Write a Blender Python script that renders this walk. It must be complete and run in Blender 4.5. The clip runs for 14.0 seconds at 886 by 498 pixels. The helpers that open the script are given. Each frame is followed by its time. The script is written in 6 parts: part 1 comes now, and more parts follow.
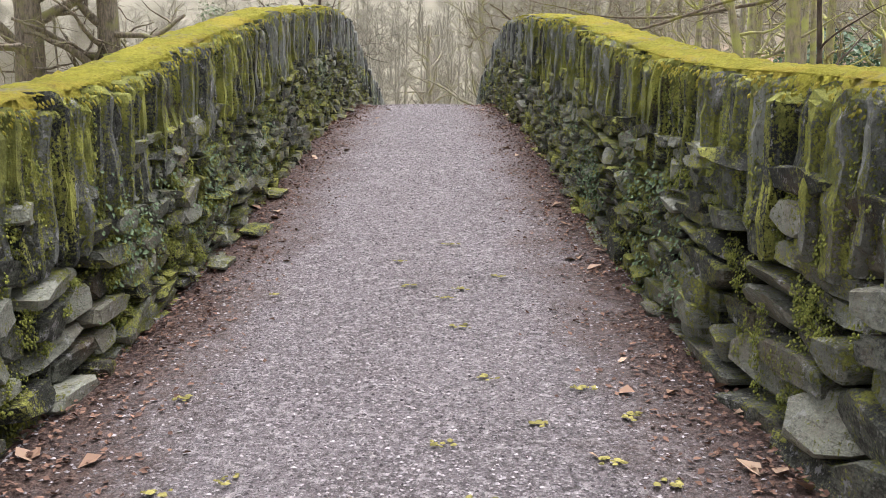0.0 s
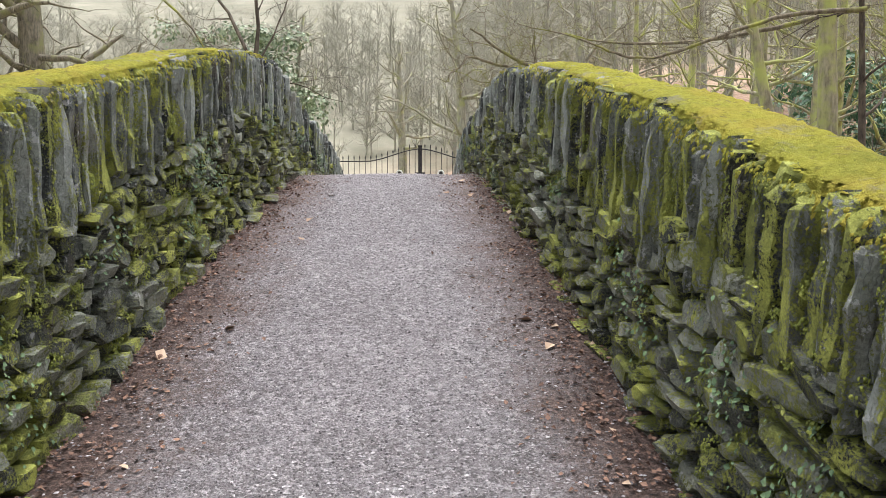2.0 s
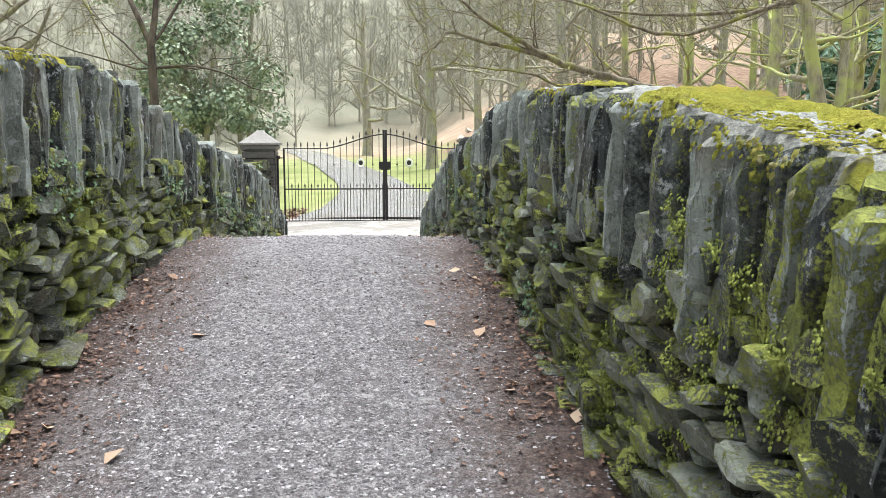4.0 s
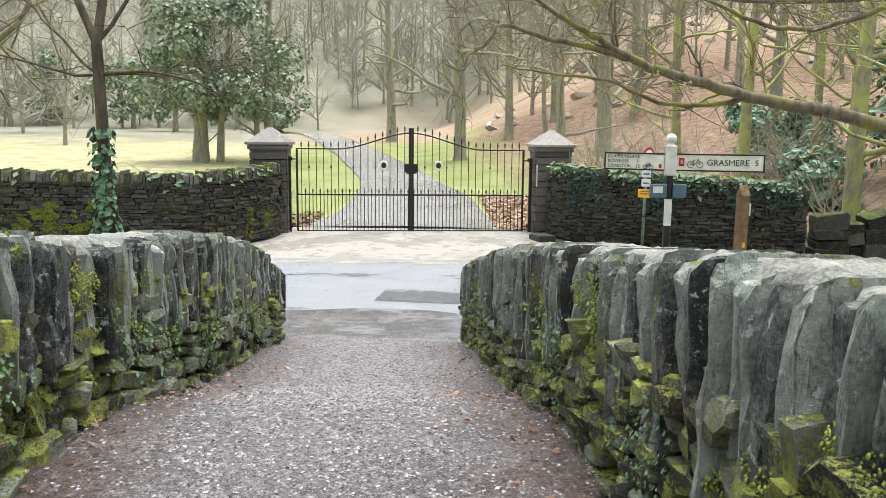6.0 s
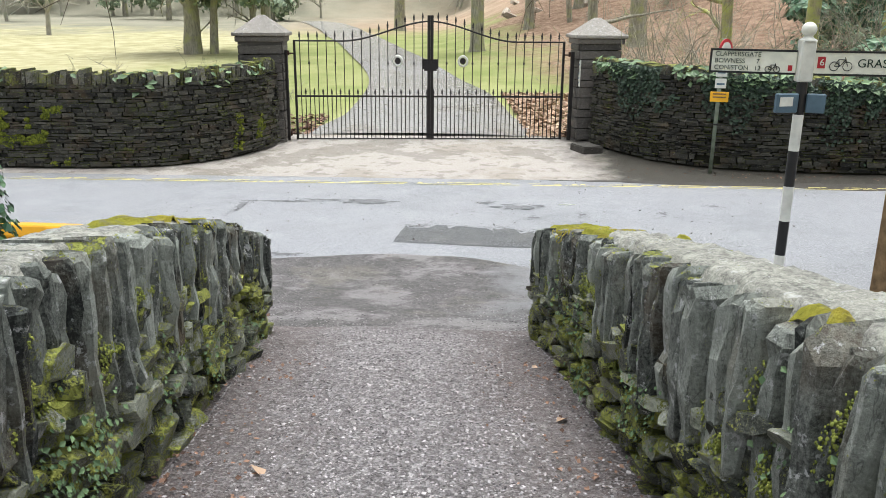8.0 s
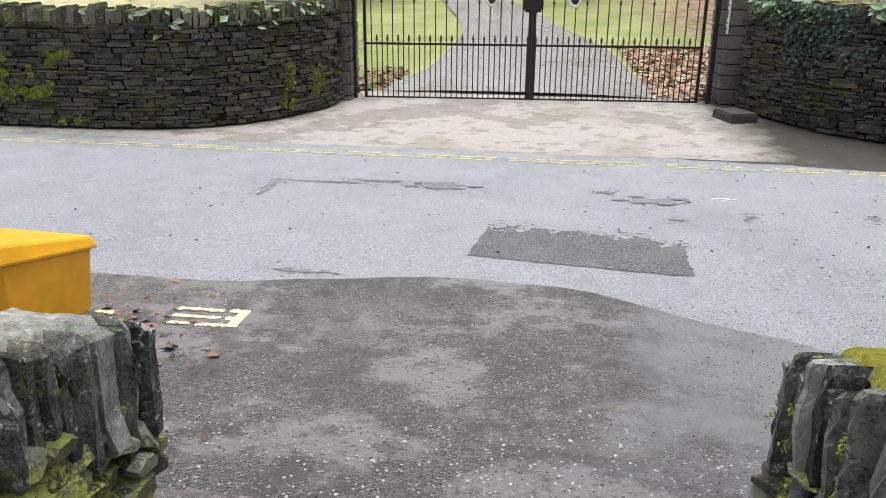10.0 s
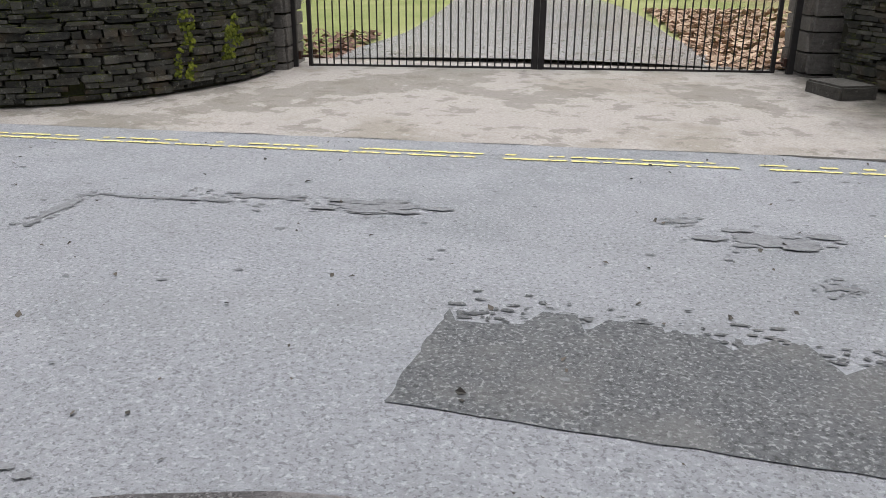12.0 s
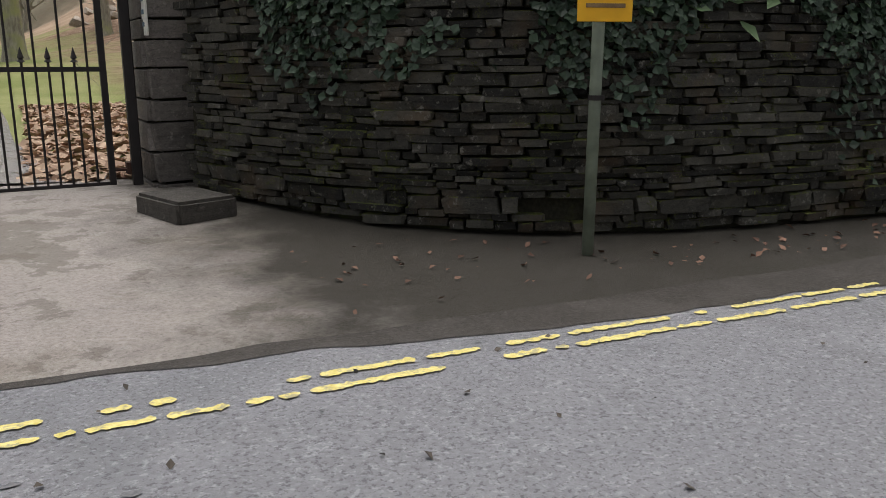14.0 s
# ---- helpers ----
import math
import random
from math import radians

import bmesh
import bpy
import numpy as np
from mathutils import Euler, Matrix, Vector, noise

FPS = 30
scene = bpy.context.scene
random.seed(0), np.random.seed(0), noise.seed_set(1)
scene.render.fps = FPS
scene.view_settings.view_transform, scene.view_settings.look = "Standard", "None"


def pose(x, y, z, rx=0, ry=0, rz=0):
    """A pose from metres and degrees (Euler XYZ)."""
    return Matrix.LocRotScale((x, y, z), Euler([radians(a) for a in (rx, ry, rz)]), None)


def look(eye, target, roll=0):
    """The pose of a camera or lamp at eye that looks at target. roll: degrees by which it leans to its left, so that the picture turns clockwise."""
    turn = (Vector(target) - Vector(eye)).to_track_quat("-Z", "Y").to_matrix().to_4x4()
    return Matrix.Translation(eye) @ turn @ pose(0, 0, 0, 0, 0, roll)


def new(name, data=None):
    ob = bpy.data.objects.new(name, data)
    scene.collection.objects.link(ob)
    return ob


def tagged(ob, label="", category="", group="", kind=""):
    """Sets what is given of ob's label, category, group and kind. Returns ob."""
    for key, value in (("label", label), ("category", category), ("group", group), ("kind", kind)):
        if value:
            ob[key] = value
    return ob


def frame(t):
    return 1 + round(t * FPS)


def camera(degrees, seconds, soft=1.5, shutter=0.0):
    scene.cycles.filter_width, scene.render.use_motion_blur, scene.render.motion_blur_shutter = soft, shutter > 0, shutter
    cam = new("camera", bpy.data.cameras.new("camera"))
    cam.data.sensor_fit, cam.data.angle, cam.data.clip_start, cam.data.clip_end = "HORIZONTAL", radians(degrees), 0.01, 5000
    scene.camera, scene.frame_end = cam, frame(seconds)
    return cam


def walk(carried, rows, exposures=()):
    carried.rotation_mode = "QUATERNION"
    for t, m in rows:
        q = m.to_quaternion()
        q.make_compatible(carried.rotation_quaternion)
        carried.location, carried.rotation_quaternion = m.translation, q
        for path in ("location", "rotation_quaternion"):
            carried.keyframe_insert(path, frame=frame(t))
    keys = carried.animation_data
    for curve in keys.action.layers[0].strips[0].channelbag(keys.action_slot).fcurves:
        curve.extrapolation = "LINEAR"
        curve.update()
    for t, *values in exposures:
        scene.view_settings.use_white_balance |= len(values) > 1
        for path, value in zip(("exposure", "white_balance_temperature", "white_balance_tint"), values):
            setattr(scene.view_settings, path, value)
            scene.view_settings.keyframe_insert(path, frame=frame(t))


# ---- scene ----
cam = camera(57.6, 14.0, soft=0.8)
PATH = [
    (0, (0.904, -9.42, 0.758), (0.781, -7.433, 0.563), 0.2),
    (0.5, (0.881, -8.637, 1.012), (0.731, -6.649, 0.848), 0.2),
    (1, (0.851, -7.792, 1.181), (0.713, -5.804, 1.015), 0.1),
    (1.5, (0.756, -7.026, 1.36), (0.648, -5.035, 1.205), 0.0),
    (2, (0.737, -6.163, 1.597), (0.679, -4.17, 1.432), -0.1),
    (2.5, (0.682, -5.357, 1.783), (0.67, -3.365, 1.597), -0.2),
    (3, (0.712, -4.467, 1.925), (0.742, -2.478, 1.712), -0.2),
    (3.5, (0.642, -3.657, 2.086), (0.674, -1.671, 1.855), -0.1),
    (4, (0.581, -2.773, 2.254), (0.606, -0.789, 2.005), 0.0),
    (4.2, (0.538, -2.436, 2.314), (0.556, -0.453, 2.056), -0.0),
    (6.3, (0.308, 0.205, 2.788), (0.27, 2.179, 2.466), 0.5),
    (6.5, (0.253, 0.455, 2.805), (0.211, 2.424, 2.459), 0.4),
    (7, (0.084, 1.069, 2.875), (0.042, 3.022, 2.446), 0.5),
    (7.2, (0.037, 1.345, 2.869), (0.003, 3.291, 2.41), 0.5),
    (9.3, (-0.11, 4.335, 2.47), (-0.235, 6.228, 1.834), 0.6),
    (9.5, (-0.146, 4.652, 2.446), (-0.297, 6.543, 1.81), 0.6),
    (10, (-0.152, 5.521, 2.306), (-0.424, 7.392, 1.648), 0.5),
    (10.5, (-0.307, 6.355, 2.136), (-0.665, 8.201, 1.452), 0.5),
    (11, (-0.371, 7.285, 1.936), (-0.776, 9.103, 1.209), 0.5),
    (11.5, (-0.41, 8.139, 1.75), (-0.812, 9.955, 1.015), 0.5),
    (12, (-0.282, 9.083, 1.574), (-0.571, 10.938, 0.886), 0.4),
    (12.5, (0.19, 9.965, 1.542), (0.038, 11.856, 0.909), 0.2),
    (12.8, (0.507, 10.489, 1.448), (0.527, 12.402, 0.865), -0.0),
    (13, (0.682, 10.841, 1.414), (0.837, 12.754, 0.85), -0.0),
    (13.5, (1.124, 11.539, 1.348), (1.584, 13.416, 0.834), -0.1),
    (14, (1.642, 12.216, 1.258), (2.461, 13.982, 0.8), -0.0),
]
walk(cam, [(t, look(eye, target, roll)) for t, eye, target, roll in PATH], exposures=[(0.0, 1.10, 6450, 17), (2.0, 1.2, 6350, 11), (4.0, 1.36, 6150, 5), (6.5, 1.02, 6350, 5), (9.5, 0.86, 6350, 7), (11.0, 0.7, 6350, 9), (12.3, 0.42, 6350, 9), (13.2, 0.25, 6500, 10), (14.0, 0.08, 6600, 11)])


# ---- world, sun, exposure ----
world = bpy.data.worlds.new("overcast_sky")
scene.world = world
world.use_nodes = True
wn, wl = world.node_tree.nodes, world.node_tree.links
sky = wn.new("ShaderNodeTexSky")
sky.sky_type, sky.sun_disc = "NISHITA", False
sky.sun_elevation, sky.sun_rotation = radians(82), radians(30)
sky.air_density, sky.dust_density, sky.ozone_density = 1.0, 6.0, 1.0
hsv = wn.new("ShaderNodeHueSaturation")
hsv.inputs["Saturation"].default_value = 0.25
wl.new(sky.outputs["Color"], hsv.inputs["Color"])
wl.new(hsv.outputs["Color"], wn["Background"].inputs["Color"])
wn["Background"].inputs["Strength"].default_value = 0.145
sun = new("sun", bpy.data.lights.new("sun", "SUN"))
sun.data.energy, sun.data.angle, sun.data.color = 1.2, radians(38), (0.98, 0.985, 1.0)
sun.matrix_world = look((0.7, 3.0, 25), (0, 0, 0))


# ---- material tools ----
def nodes_of(name, rough=0.8, spec=0.3):
    m = bpy.data.materials.new(name)
    m.use_nodes = True
    nt = m.node_tree
    b = nt.nodes["Principled BSDF"]
    b.inputs["Roughness"].default_value = rough
    b.inputs["Specular IOR Level"].default_value = spec
    return m, nt, b


def pos_of(nt):
    return nt.nodes.new("ShaderNodeNewGeometry").outputs["Position"]


def noise_of(nt, vec, scale, detail=4.0, rough=0.55, stretch=None):
    if stretch:
        mp = nt.nodes.new("ShaderNodeMapping")
        mp.inputs["Scale"].default_value = stretch
        nt.links.new(vec, mp.inputs["Vector"])
        vec = mp.outputs["Vector"]
    n = nt.nodes.new("ShaderNodeTexNoise")
    n.inputs["Scale"].default_value, n.inputs["Detail"].default_value, n.inputs["Roughness"].default_value = scale, detail, rough
    nt.links.new(vec, n.inputs["Vector"])
    return n.outputs["Fac"]


def ramp_of(nt, fac, lo, hi, a=0.0, b=1.0):
    r = nt.nodes.new("ShaderNodeMapRange")
    r.inputs["From Min"].default_value, r.inputs["From Max"].default_value = lo, hi
    r.inputs["To Min"].default_value, r.inputs["To Max"].default_value = a, b
    nt.links.new(fac, r.inputs["Value"])
    return r.outputs["Result"]


def calc(nt, op, a, b):
    m = nt.nodes.new("ShaderNodeMath")
    m.operation = op
    for i, v in enumerate((a, b)):
        if isinstance(v, (int, float)):
            m.inputs[i].default_value = v
        else:
            nt.links.new(v, m.inputs[i])
    return m.outputs[0]


def mix_of(nt, fac, a, b):
    m = nt.nodes.new("ShaderNodeMix")
    m.data_type = "RGBA"
    for sock, v in ((m.inputs[0], fac), (m.inputs[6], a), (m.inputs[7], b)):
        if isinstance(v, (int, float)):
            sock.default_value = v
        elif isinstance(v, tuple):
            sock.default_value = (*v, 1.0)
        else:
            nt.links.new(v, sock)
    return m.outputs[2]


def bump_of(nt, b, height, strength, distance):
    n = nt.nodes.new("ShaderNodeBump")
    n.inputs["Strength"].default_value, n.inputs["Distance"].default_value = strength, distance
    nt.links.new(height, n.inputs["Height"])
    nt.links.new(n.outputs["Normal"], b.inputs["Normal"])


def axis_of(nt, vec, which):
    s = nt.nodes.new("ShaderNodeSeparateXYZ")
    nt.links.new(vec, s.inputs[0])
    return s.outputs[which]


def plain(name, colour, rough=0.6, metal=0.0, wear=0.25, scale=9.0, spec=0.4):
    """Paint, metal, plastic: one colour with faint stains and fine relief."""
    m, nt, b = nodes_of(name, rough, spec)
    p = pos_of(nt)
    n = noise_of(nt, p, scale, 6)
    dark = tuple(c * (1 - wear) for c in colour)
    lite = tuple(min(1.0, c * (1 + wear * 0.4)) for c in colour)
    nt.links.new(mix_of(nt, ramp_of(nt, n, 0.3, 0.7), dark, lite), b.inputs["Base Color"])
    b.inputs["Metallic"].default_value = metal
    bump_of(nt, b, noise_of(nt, p, 120, 3), 0.15, 0.002)
    return m


def stone_mat(name, dark, light, moss_a, moss_b, moss_low, moss_up, lichen=0.5, rnd=True, rust=0.0, island=False, fade=None, streak=0.0):
    """Weathered slate: tone by piece, streaks, stains, painted crack shade, pale lichen spots and moss in shaggy
    patches, most on upper faces.
    """
    m, nt, b = nodes_of(name, 0.75, 0.3)
    geo = nt.nodes.new("ShaderNodeNewGeometry")
    p, nrm = geo.outputs["Position"], geo.outputs["Normal"]
    big, mid, fine = noise_of(nt, p, 2.3, 6, 0.6), noise_of(nt, p, 13, 8, 0.72), noise_of(nt, p, 95, 6, 0.75)
    grain = noise_of(nt, p, 26, 6, 0.7, (1, 1, 0.22)) if streak else noise_of(nt, p, 30, 6, 0.7, (0.4, 0.4, 1.6))
    tone = calc(nt, "ADD", calc(nt, "MULTIPLY", ramp_of(nt, mid, 0.36, 0.66), 0.6), calc(nt, "MULTIPLY", ramp_of(nt, grain, 0.36, 0.66), 0.45))
    tone = calc(nt, "ADD", tone, ramp_of(nt, fine, 0.35, 0.65, -0.34, 0.34))
    if rnd:
        r = geo.outputs["Random Per Island"] if island else nt.nodes.new("ShaderNodeObjectInfo").outputs["Random"]
        tone = calc(nt, "ADD", calc(nt, "MULTIPLY", tone, 0.7), calc(nt, "MULTIPLY", calc(nt, "SUBTRACT", r, 0.38), 0.95))
    clamp = nt.nodes.new("ShaderNodeClamp")
    nt.links.new(tone, clamp.inputs["Value"])
    col = mix_of(nt, clamp.outputs[0], dark, light)
    # thin dark lines: the shade inside cracks, put into the colour
    ridge = calc(nt, "ABSOLUTE", calc(nt, "SUBTRACT", noise_of(nt, p, 15, 4, 0.6, (1, 1, 0.3) if streak else (0.5, 0.5, 1.3)), 0.5), 0.0)
    col = mix_of(nt, ramp_of(nt, ridge, 0.0, 0.016, 0.5, 0.0), col, tuple(c * 0.4 for c in dark))
    if rust:
        col = mix_of(nt, ramp_of(nt, noise_of(nt, p, 3.1, 5), 0.54, 0.7, 0.0, rust), col, (0.15, 0.09, 0.04))
    spots = ramp_of(nt, noise_of(nt, p, 23, 6, 0.7), 0.585, 0.63, 0.0, lichen)
    col = mix_of(nt, spots, col, tuple(min(0.5, c * 1.5 + 0.05) for c in light))
    up = axis_of(nt, nrm, 2)
    mf = calc(nt, "ADD", calc(nt, "ADD", calc(nt, "MULTIPLY", big, 0.28), calc(nt, "MULTIPLY", noise_of(nt, p, 17, 5, 0.65, (1, 1, 0.16)) if streak else mid, 0.36)), calc(nt, "MULTIPLY", fine, 0.40))
    mf = calc(nt, "ADD", mf, calc(nt, "MULTIPLY", up, moss_up))
    if fade:
        mf = calc(nt, "ADD", mf, ramp_of(nt, axis_of(nt, p, 1), fade[0], fade[1], fade[2], fade[3]))
    mf = ramp_of(nt, mf, moss_low + 0.03, moss_low + 0.06)
    moss = mix_of(nt, ramp_of(nt, noise_of(nt, p, 7.3, 6, 0.65), 0.36, 0.62), moss_a, moss_b)
    moss = mix_of(nt, ramp_of(nt, noise_of(nt, p, 150, 4, 0.7), 0.35, 0.65, 0.0, 0.5), moss, tuple(c * 0.35 for c in moss_a))
    nt.links.new(mix_of(nt, mf, col, moss), b.inputs["Base Color"])
    nt.links.new(ramp_of(nt, mf, 0, 1, 0.6, 0.97), b.inputs["Roughness"])
    h = calc(nt, "ADD", calc(nt, "MULTIPLY", mid, 0.5), calc(nt, "ADD", calc(nt, "MULTIPLY", fine, 0.25), calc(nt, "MULTIPLY", grain, 0.35)))
    h = calc(nt, "ADD", h, calc(nt, "MULTIPLY", mf, 0.25))
    bump_of(nt, b, h, 1.0, 0.024)
    return m


def ground_mat(name, layers, rough=0.9, bump=(60, 0.5, 0.01), spec=0.25, side=None, feet=False):
    """layers: first a colour pair, then (scale, low, high, amount, colour[, stretch]) laid over it."""
    m, nt, b = nodes_of(name, rough, spec)
    p = pos_of(nt)
    (a, c), *rest = layers
    col = mix_of(nt, ramp_of(nt, noise_of(nt, p, 45, 5, 0.7), 0.3, 0.7), a, c)
    for i, (scale, lo, hi, amount, colour, *st) in enumerate(rest):
        sh = nt.nodes.new("ShaderNodeVectorMath")
        sh.inputs[1].default_value = (3.7 * i, 1.9 * i, 0)
        nt.links.new(p, sh.inputs[0])
        f = ramp_of(nt, noise_of(nt, sh.outputs[0], scale, 8, 0.66, st[0] if st else None), lo, hi, 0.0, amount)
        col = mix_of(nt, f, col, colour)
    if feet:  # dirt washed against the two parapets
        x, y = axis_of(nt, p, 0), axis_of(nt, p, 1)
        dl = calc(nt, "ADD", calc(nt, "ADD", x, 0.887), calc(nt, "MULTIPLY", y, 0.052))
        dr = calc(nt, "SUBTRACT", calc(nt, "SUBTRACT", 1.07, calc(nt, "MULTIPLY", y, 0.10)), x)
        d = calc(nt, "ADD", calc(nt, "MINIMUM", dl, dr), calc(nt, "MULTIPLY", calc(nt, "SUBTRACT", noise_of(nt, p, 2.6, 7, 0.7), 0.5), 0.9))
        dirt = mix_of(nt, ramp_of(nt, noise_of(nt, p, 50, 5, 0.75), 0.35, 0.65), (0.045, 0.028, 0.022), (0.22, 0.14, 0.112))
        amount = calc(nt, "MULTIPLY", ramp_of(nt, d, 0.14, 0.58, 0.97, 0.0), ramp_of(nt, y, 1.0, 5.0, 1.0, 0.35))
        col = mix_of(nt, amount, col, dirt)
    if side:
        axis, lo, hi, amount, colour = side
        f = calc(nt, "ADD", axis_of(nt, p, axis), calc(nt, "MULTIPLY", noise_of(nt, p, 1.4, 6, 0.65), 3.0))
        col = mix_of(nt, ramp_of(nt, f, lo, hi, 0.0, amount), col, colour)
    nt.links.new(col, b.inputs["Base Color"])
    bump_of(nt, b, noise_of(nt, p, bump[0], 5, 0.7), bump[1], bump[2])
    return m


def leaf_mat(name, a, c, rough=0.5, trans=0.15):
    m, nt, b = nodes_of(name, rough, 0.35)
    r = nt.nodes.new("ShaderNodeNewGeometry").outputs["Random Per Island"]
    nt.links.new(mix_of(nt, r, a, c), b.inputs["Base Color"])
    return m


def bark_mat(name, a, c, moss, moss_low):
    m, nt, b = nodes_of(name, 0.9, 0.2)
    geo = nt.nodes.new("ShaderNodeNewGeometry")
    p = geo.outputs["Position"]
    st = noise_of(nt, p, 14, 6, 0.65, (1, 1, 0.25))
    col = mix_of(nt, ramp_of(nt, st, 0.35, 0.65), a, c)
    f = ramp_of(nt, noise_of(nt, p, 2.2, 5), moss_low, moss_low + 0.18)
    nt.links.new(mix_of(nt, f, col, moss), b.inputs["Base Color"])
    bump_of(nt, b, st, 0.7, 0.02)
    return m


MOSS_D, MOSS_Y = (0.15, 0.165, 0.045), (0.40, 0.385, 0.08)
MOSS_W = (0.46, 0.48, 0.11)
slate_cope = stone_mat("slate_upright", (0.019, 0.022, 0.021), (0.345, 0.365, 0.325), MOSS_D, MOSS_W, 0.508, 0.05, 0.8, rust=0.35, fade=(-3.0, 1.5, 0.035, -0.045), streak=1)
RUB = ((0.024, 0.027, 0.021), (0.38, 0.395, 0.315), MOSS_D, MOSS_W, 0.510, 0.02, 0.5)
slate_rubble = stone_mat("slate_rubble", *RUB, rust=0.4, fade=(-7.5, -4.5, -0.012, 0.018))
slate_rubble_far = stone_mat("slate_rubble_rest", *RUB, rust=0.4, island=True, fade=(-7.5, -4.5, -0.012, 0.018))
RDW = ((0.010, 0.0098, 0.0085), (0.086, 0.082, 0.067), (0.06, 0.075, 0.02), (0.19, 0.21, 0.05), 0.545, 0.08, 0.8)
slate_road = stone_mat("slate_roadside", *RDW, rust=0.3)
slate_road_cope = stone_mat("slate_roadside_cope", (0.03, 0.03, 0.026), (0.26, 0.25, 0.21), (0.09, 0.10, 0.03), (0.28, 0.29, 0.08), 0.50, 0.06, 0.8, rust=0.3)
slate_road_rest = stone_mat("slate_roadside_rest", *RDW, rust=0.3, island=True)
bank_rock = stone_mat("bank_rock", (0.22, 0.18, 0.14), (0.42, 0.36, 0.29), (0.2, 0.2, 0.1), (0.36, 0.34, 0.17), 0.60, 0.04, 0.5, island=True)
slate_pillar = stone_mat("slate_pillar", (0.06, 0.055, 0.05), (0.17, 0.155, 0.14), (0.05, 0.06, 0.02), (0.12, 0.12, 0.04), 0.80, 0.05, 0.4)
cap_stone = stone_mat("cap_stone", (0.22, 0.20, 0.18), (0.42, 0.39, 0.35), (0.1, 0.1, 0.04), (0.2, 0.18, 0.06), 0.78, 0.02, 0.6)
mortar_dark = ground_mat("earthy_joint", [((0.012, 0.012, 0.008), (0.04, 0.038, 0.024)), (3, 0.5, 0.62, 0.6, (0.05, 0.06, 0.012))])
cap_mortar = stone_mat("wall_top_mortar", (0.10, 0.10, 0.088), (0.42, 0.41, 0.36), MOSS_D, MOSS_Y, 0.60, 0.03, 0.6, rnd=False)
moss_top = ground_mat("yellow_moss", [((0.24, 0.24, 0.035), (0.57, 0.54, 0.09)), (5, 0.42, 0.6, 0.5, (0.52, 0.485, 0.07)), (2.1, 0.52, 0.64, 0.5, (0.24, 0.27, 0.045)), (1.7, 0.50, 0.60, 0.5, (0.56, 0.43, 0.08)), (4.3, 0.56, 0.64, 0.7, (0.30, 0.28, 0.22)), (11, 0.58, 0.66, 0.6, (0.20, 0.16, 0.08)), (40, 0.55, 0.68, 0.5, (0.09, 0.095, 0.02))], 0.98, (130, 1.0, 0.04), 0.1)
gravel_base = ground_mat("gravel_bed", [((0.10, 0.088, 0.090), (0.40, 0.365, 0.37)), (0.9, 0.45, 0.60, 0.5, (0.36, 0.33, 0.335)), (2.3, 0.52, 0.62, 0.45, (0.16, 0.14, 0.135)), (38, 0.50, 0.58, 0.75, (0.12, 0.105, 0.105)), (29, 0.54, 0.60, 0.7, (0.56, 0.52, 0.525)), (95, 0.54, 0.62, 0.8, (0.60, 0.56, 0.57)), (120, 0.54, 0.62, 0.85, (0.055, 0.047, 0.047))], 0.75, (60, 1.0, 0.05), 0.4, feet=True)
chip_mat = leaf_mat("gravel_chip", (0.045, 0.038, 0.040), (0.47, 0.435, 0.44), 0.7)
silt_mat = ground_mat("damp_silt", [((0.020, 0.017, 0.014), (0.058, 0.05, 0.042)), (3.1, 0.5, 0.6, 0.5, (0.072, 0.064, 0.057)), (60, 0.55, 0.62, 0.5, (0.12, 0.11, 0.10))], 0.7, (70, 0.7, 0.012), 0.4)
tarmac = ground_mat("grey_tarmac", [((0.215, 0.217, 0.232), (0.345, 0.348, 0.37)), (0.5, 0.42, 0.62, 0.35, (0.25, 0.25, 0.255), (0.35, 1.6, 1)), (0.75, 0.51, 0.60, 0.5, (0.195, 0.203, 0.215)), (2.6, 0.58, 0.7, 0.35, (0.15, 0.15, 0.15)), (14, 0.70, 0.73, 0.8, (0.08, 0.08, 0.08)), (1.6, 0.5, 0.66, 0.3, (0.38, 0.382, 0.40)), (48, 0.55, 0.62, 0.6, (0.48, 0.485, 0.51)), (64, 0.54, 0.60, 0.72, (0.11, 0.11, 0.115)), (23, 0.62, 0.66, 0.5, (0.15, 0.15, 0.152))], 0.6, (80, 0.9, 0.018), 0.45)
worn_mat = ground_mat("worn_tarmac", [((0.10, 0.101, 0.106), (0.22, 0.22, 0.228)), (40, 0.55, 0.62, 0.4, (0.24, 0.24, 0.25))], 0.8, (70, 0.5, 0.006), 0.3)
tarmac_dark = ground_mat("tarmac_patch", [((0.035, 0.036, 0.038), (0.12, 0.122, 0.127)), (5, 0.5, 0.62, 0.4, (0.13, 0.13, 0.132)), (60, 0.54, 0.60, 0.65, (0.30, 0.298, 0.30)), (48, 0.53, 0.62, 0.75, (0.025, 0.025, 0.025)), (1.8, 0.5, 0.62, 0.4, (0.13, 0.125, 0.12))], 0.75, (70, 0.7, 0.01), 0.4)
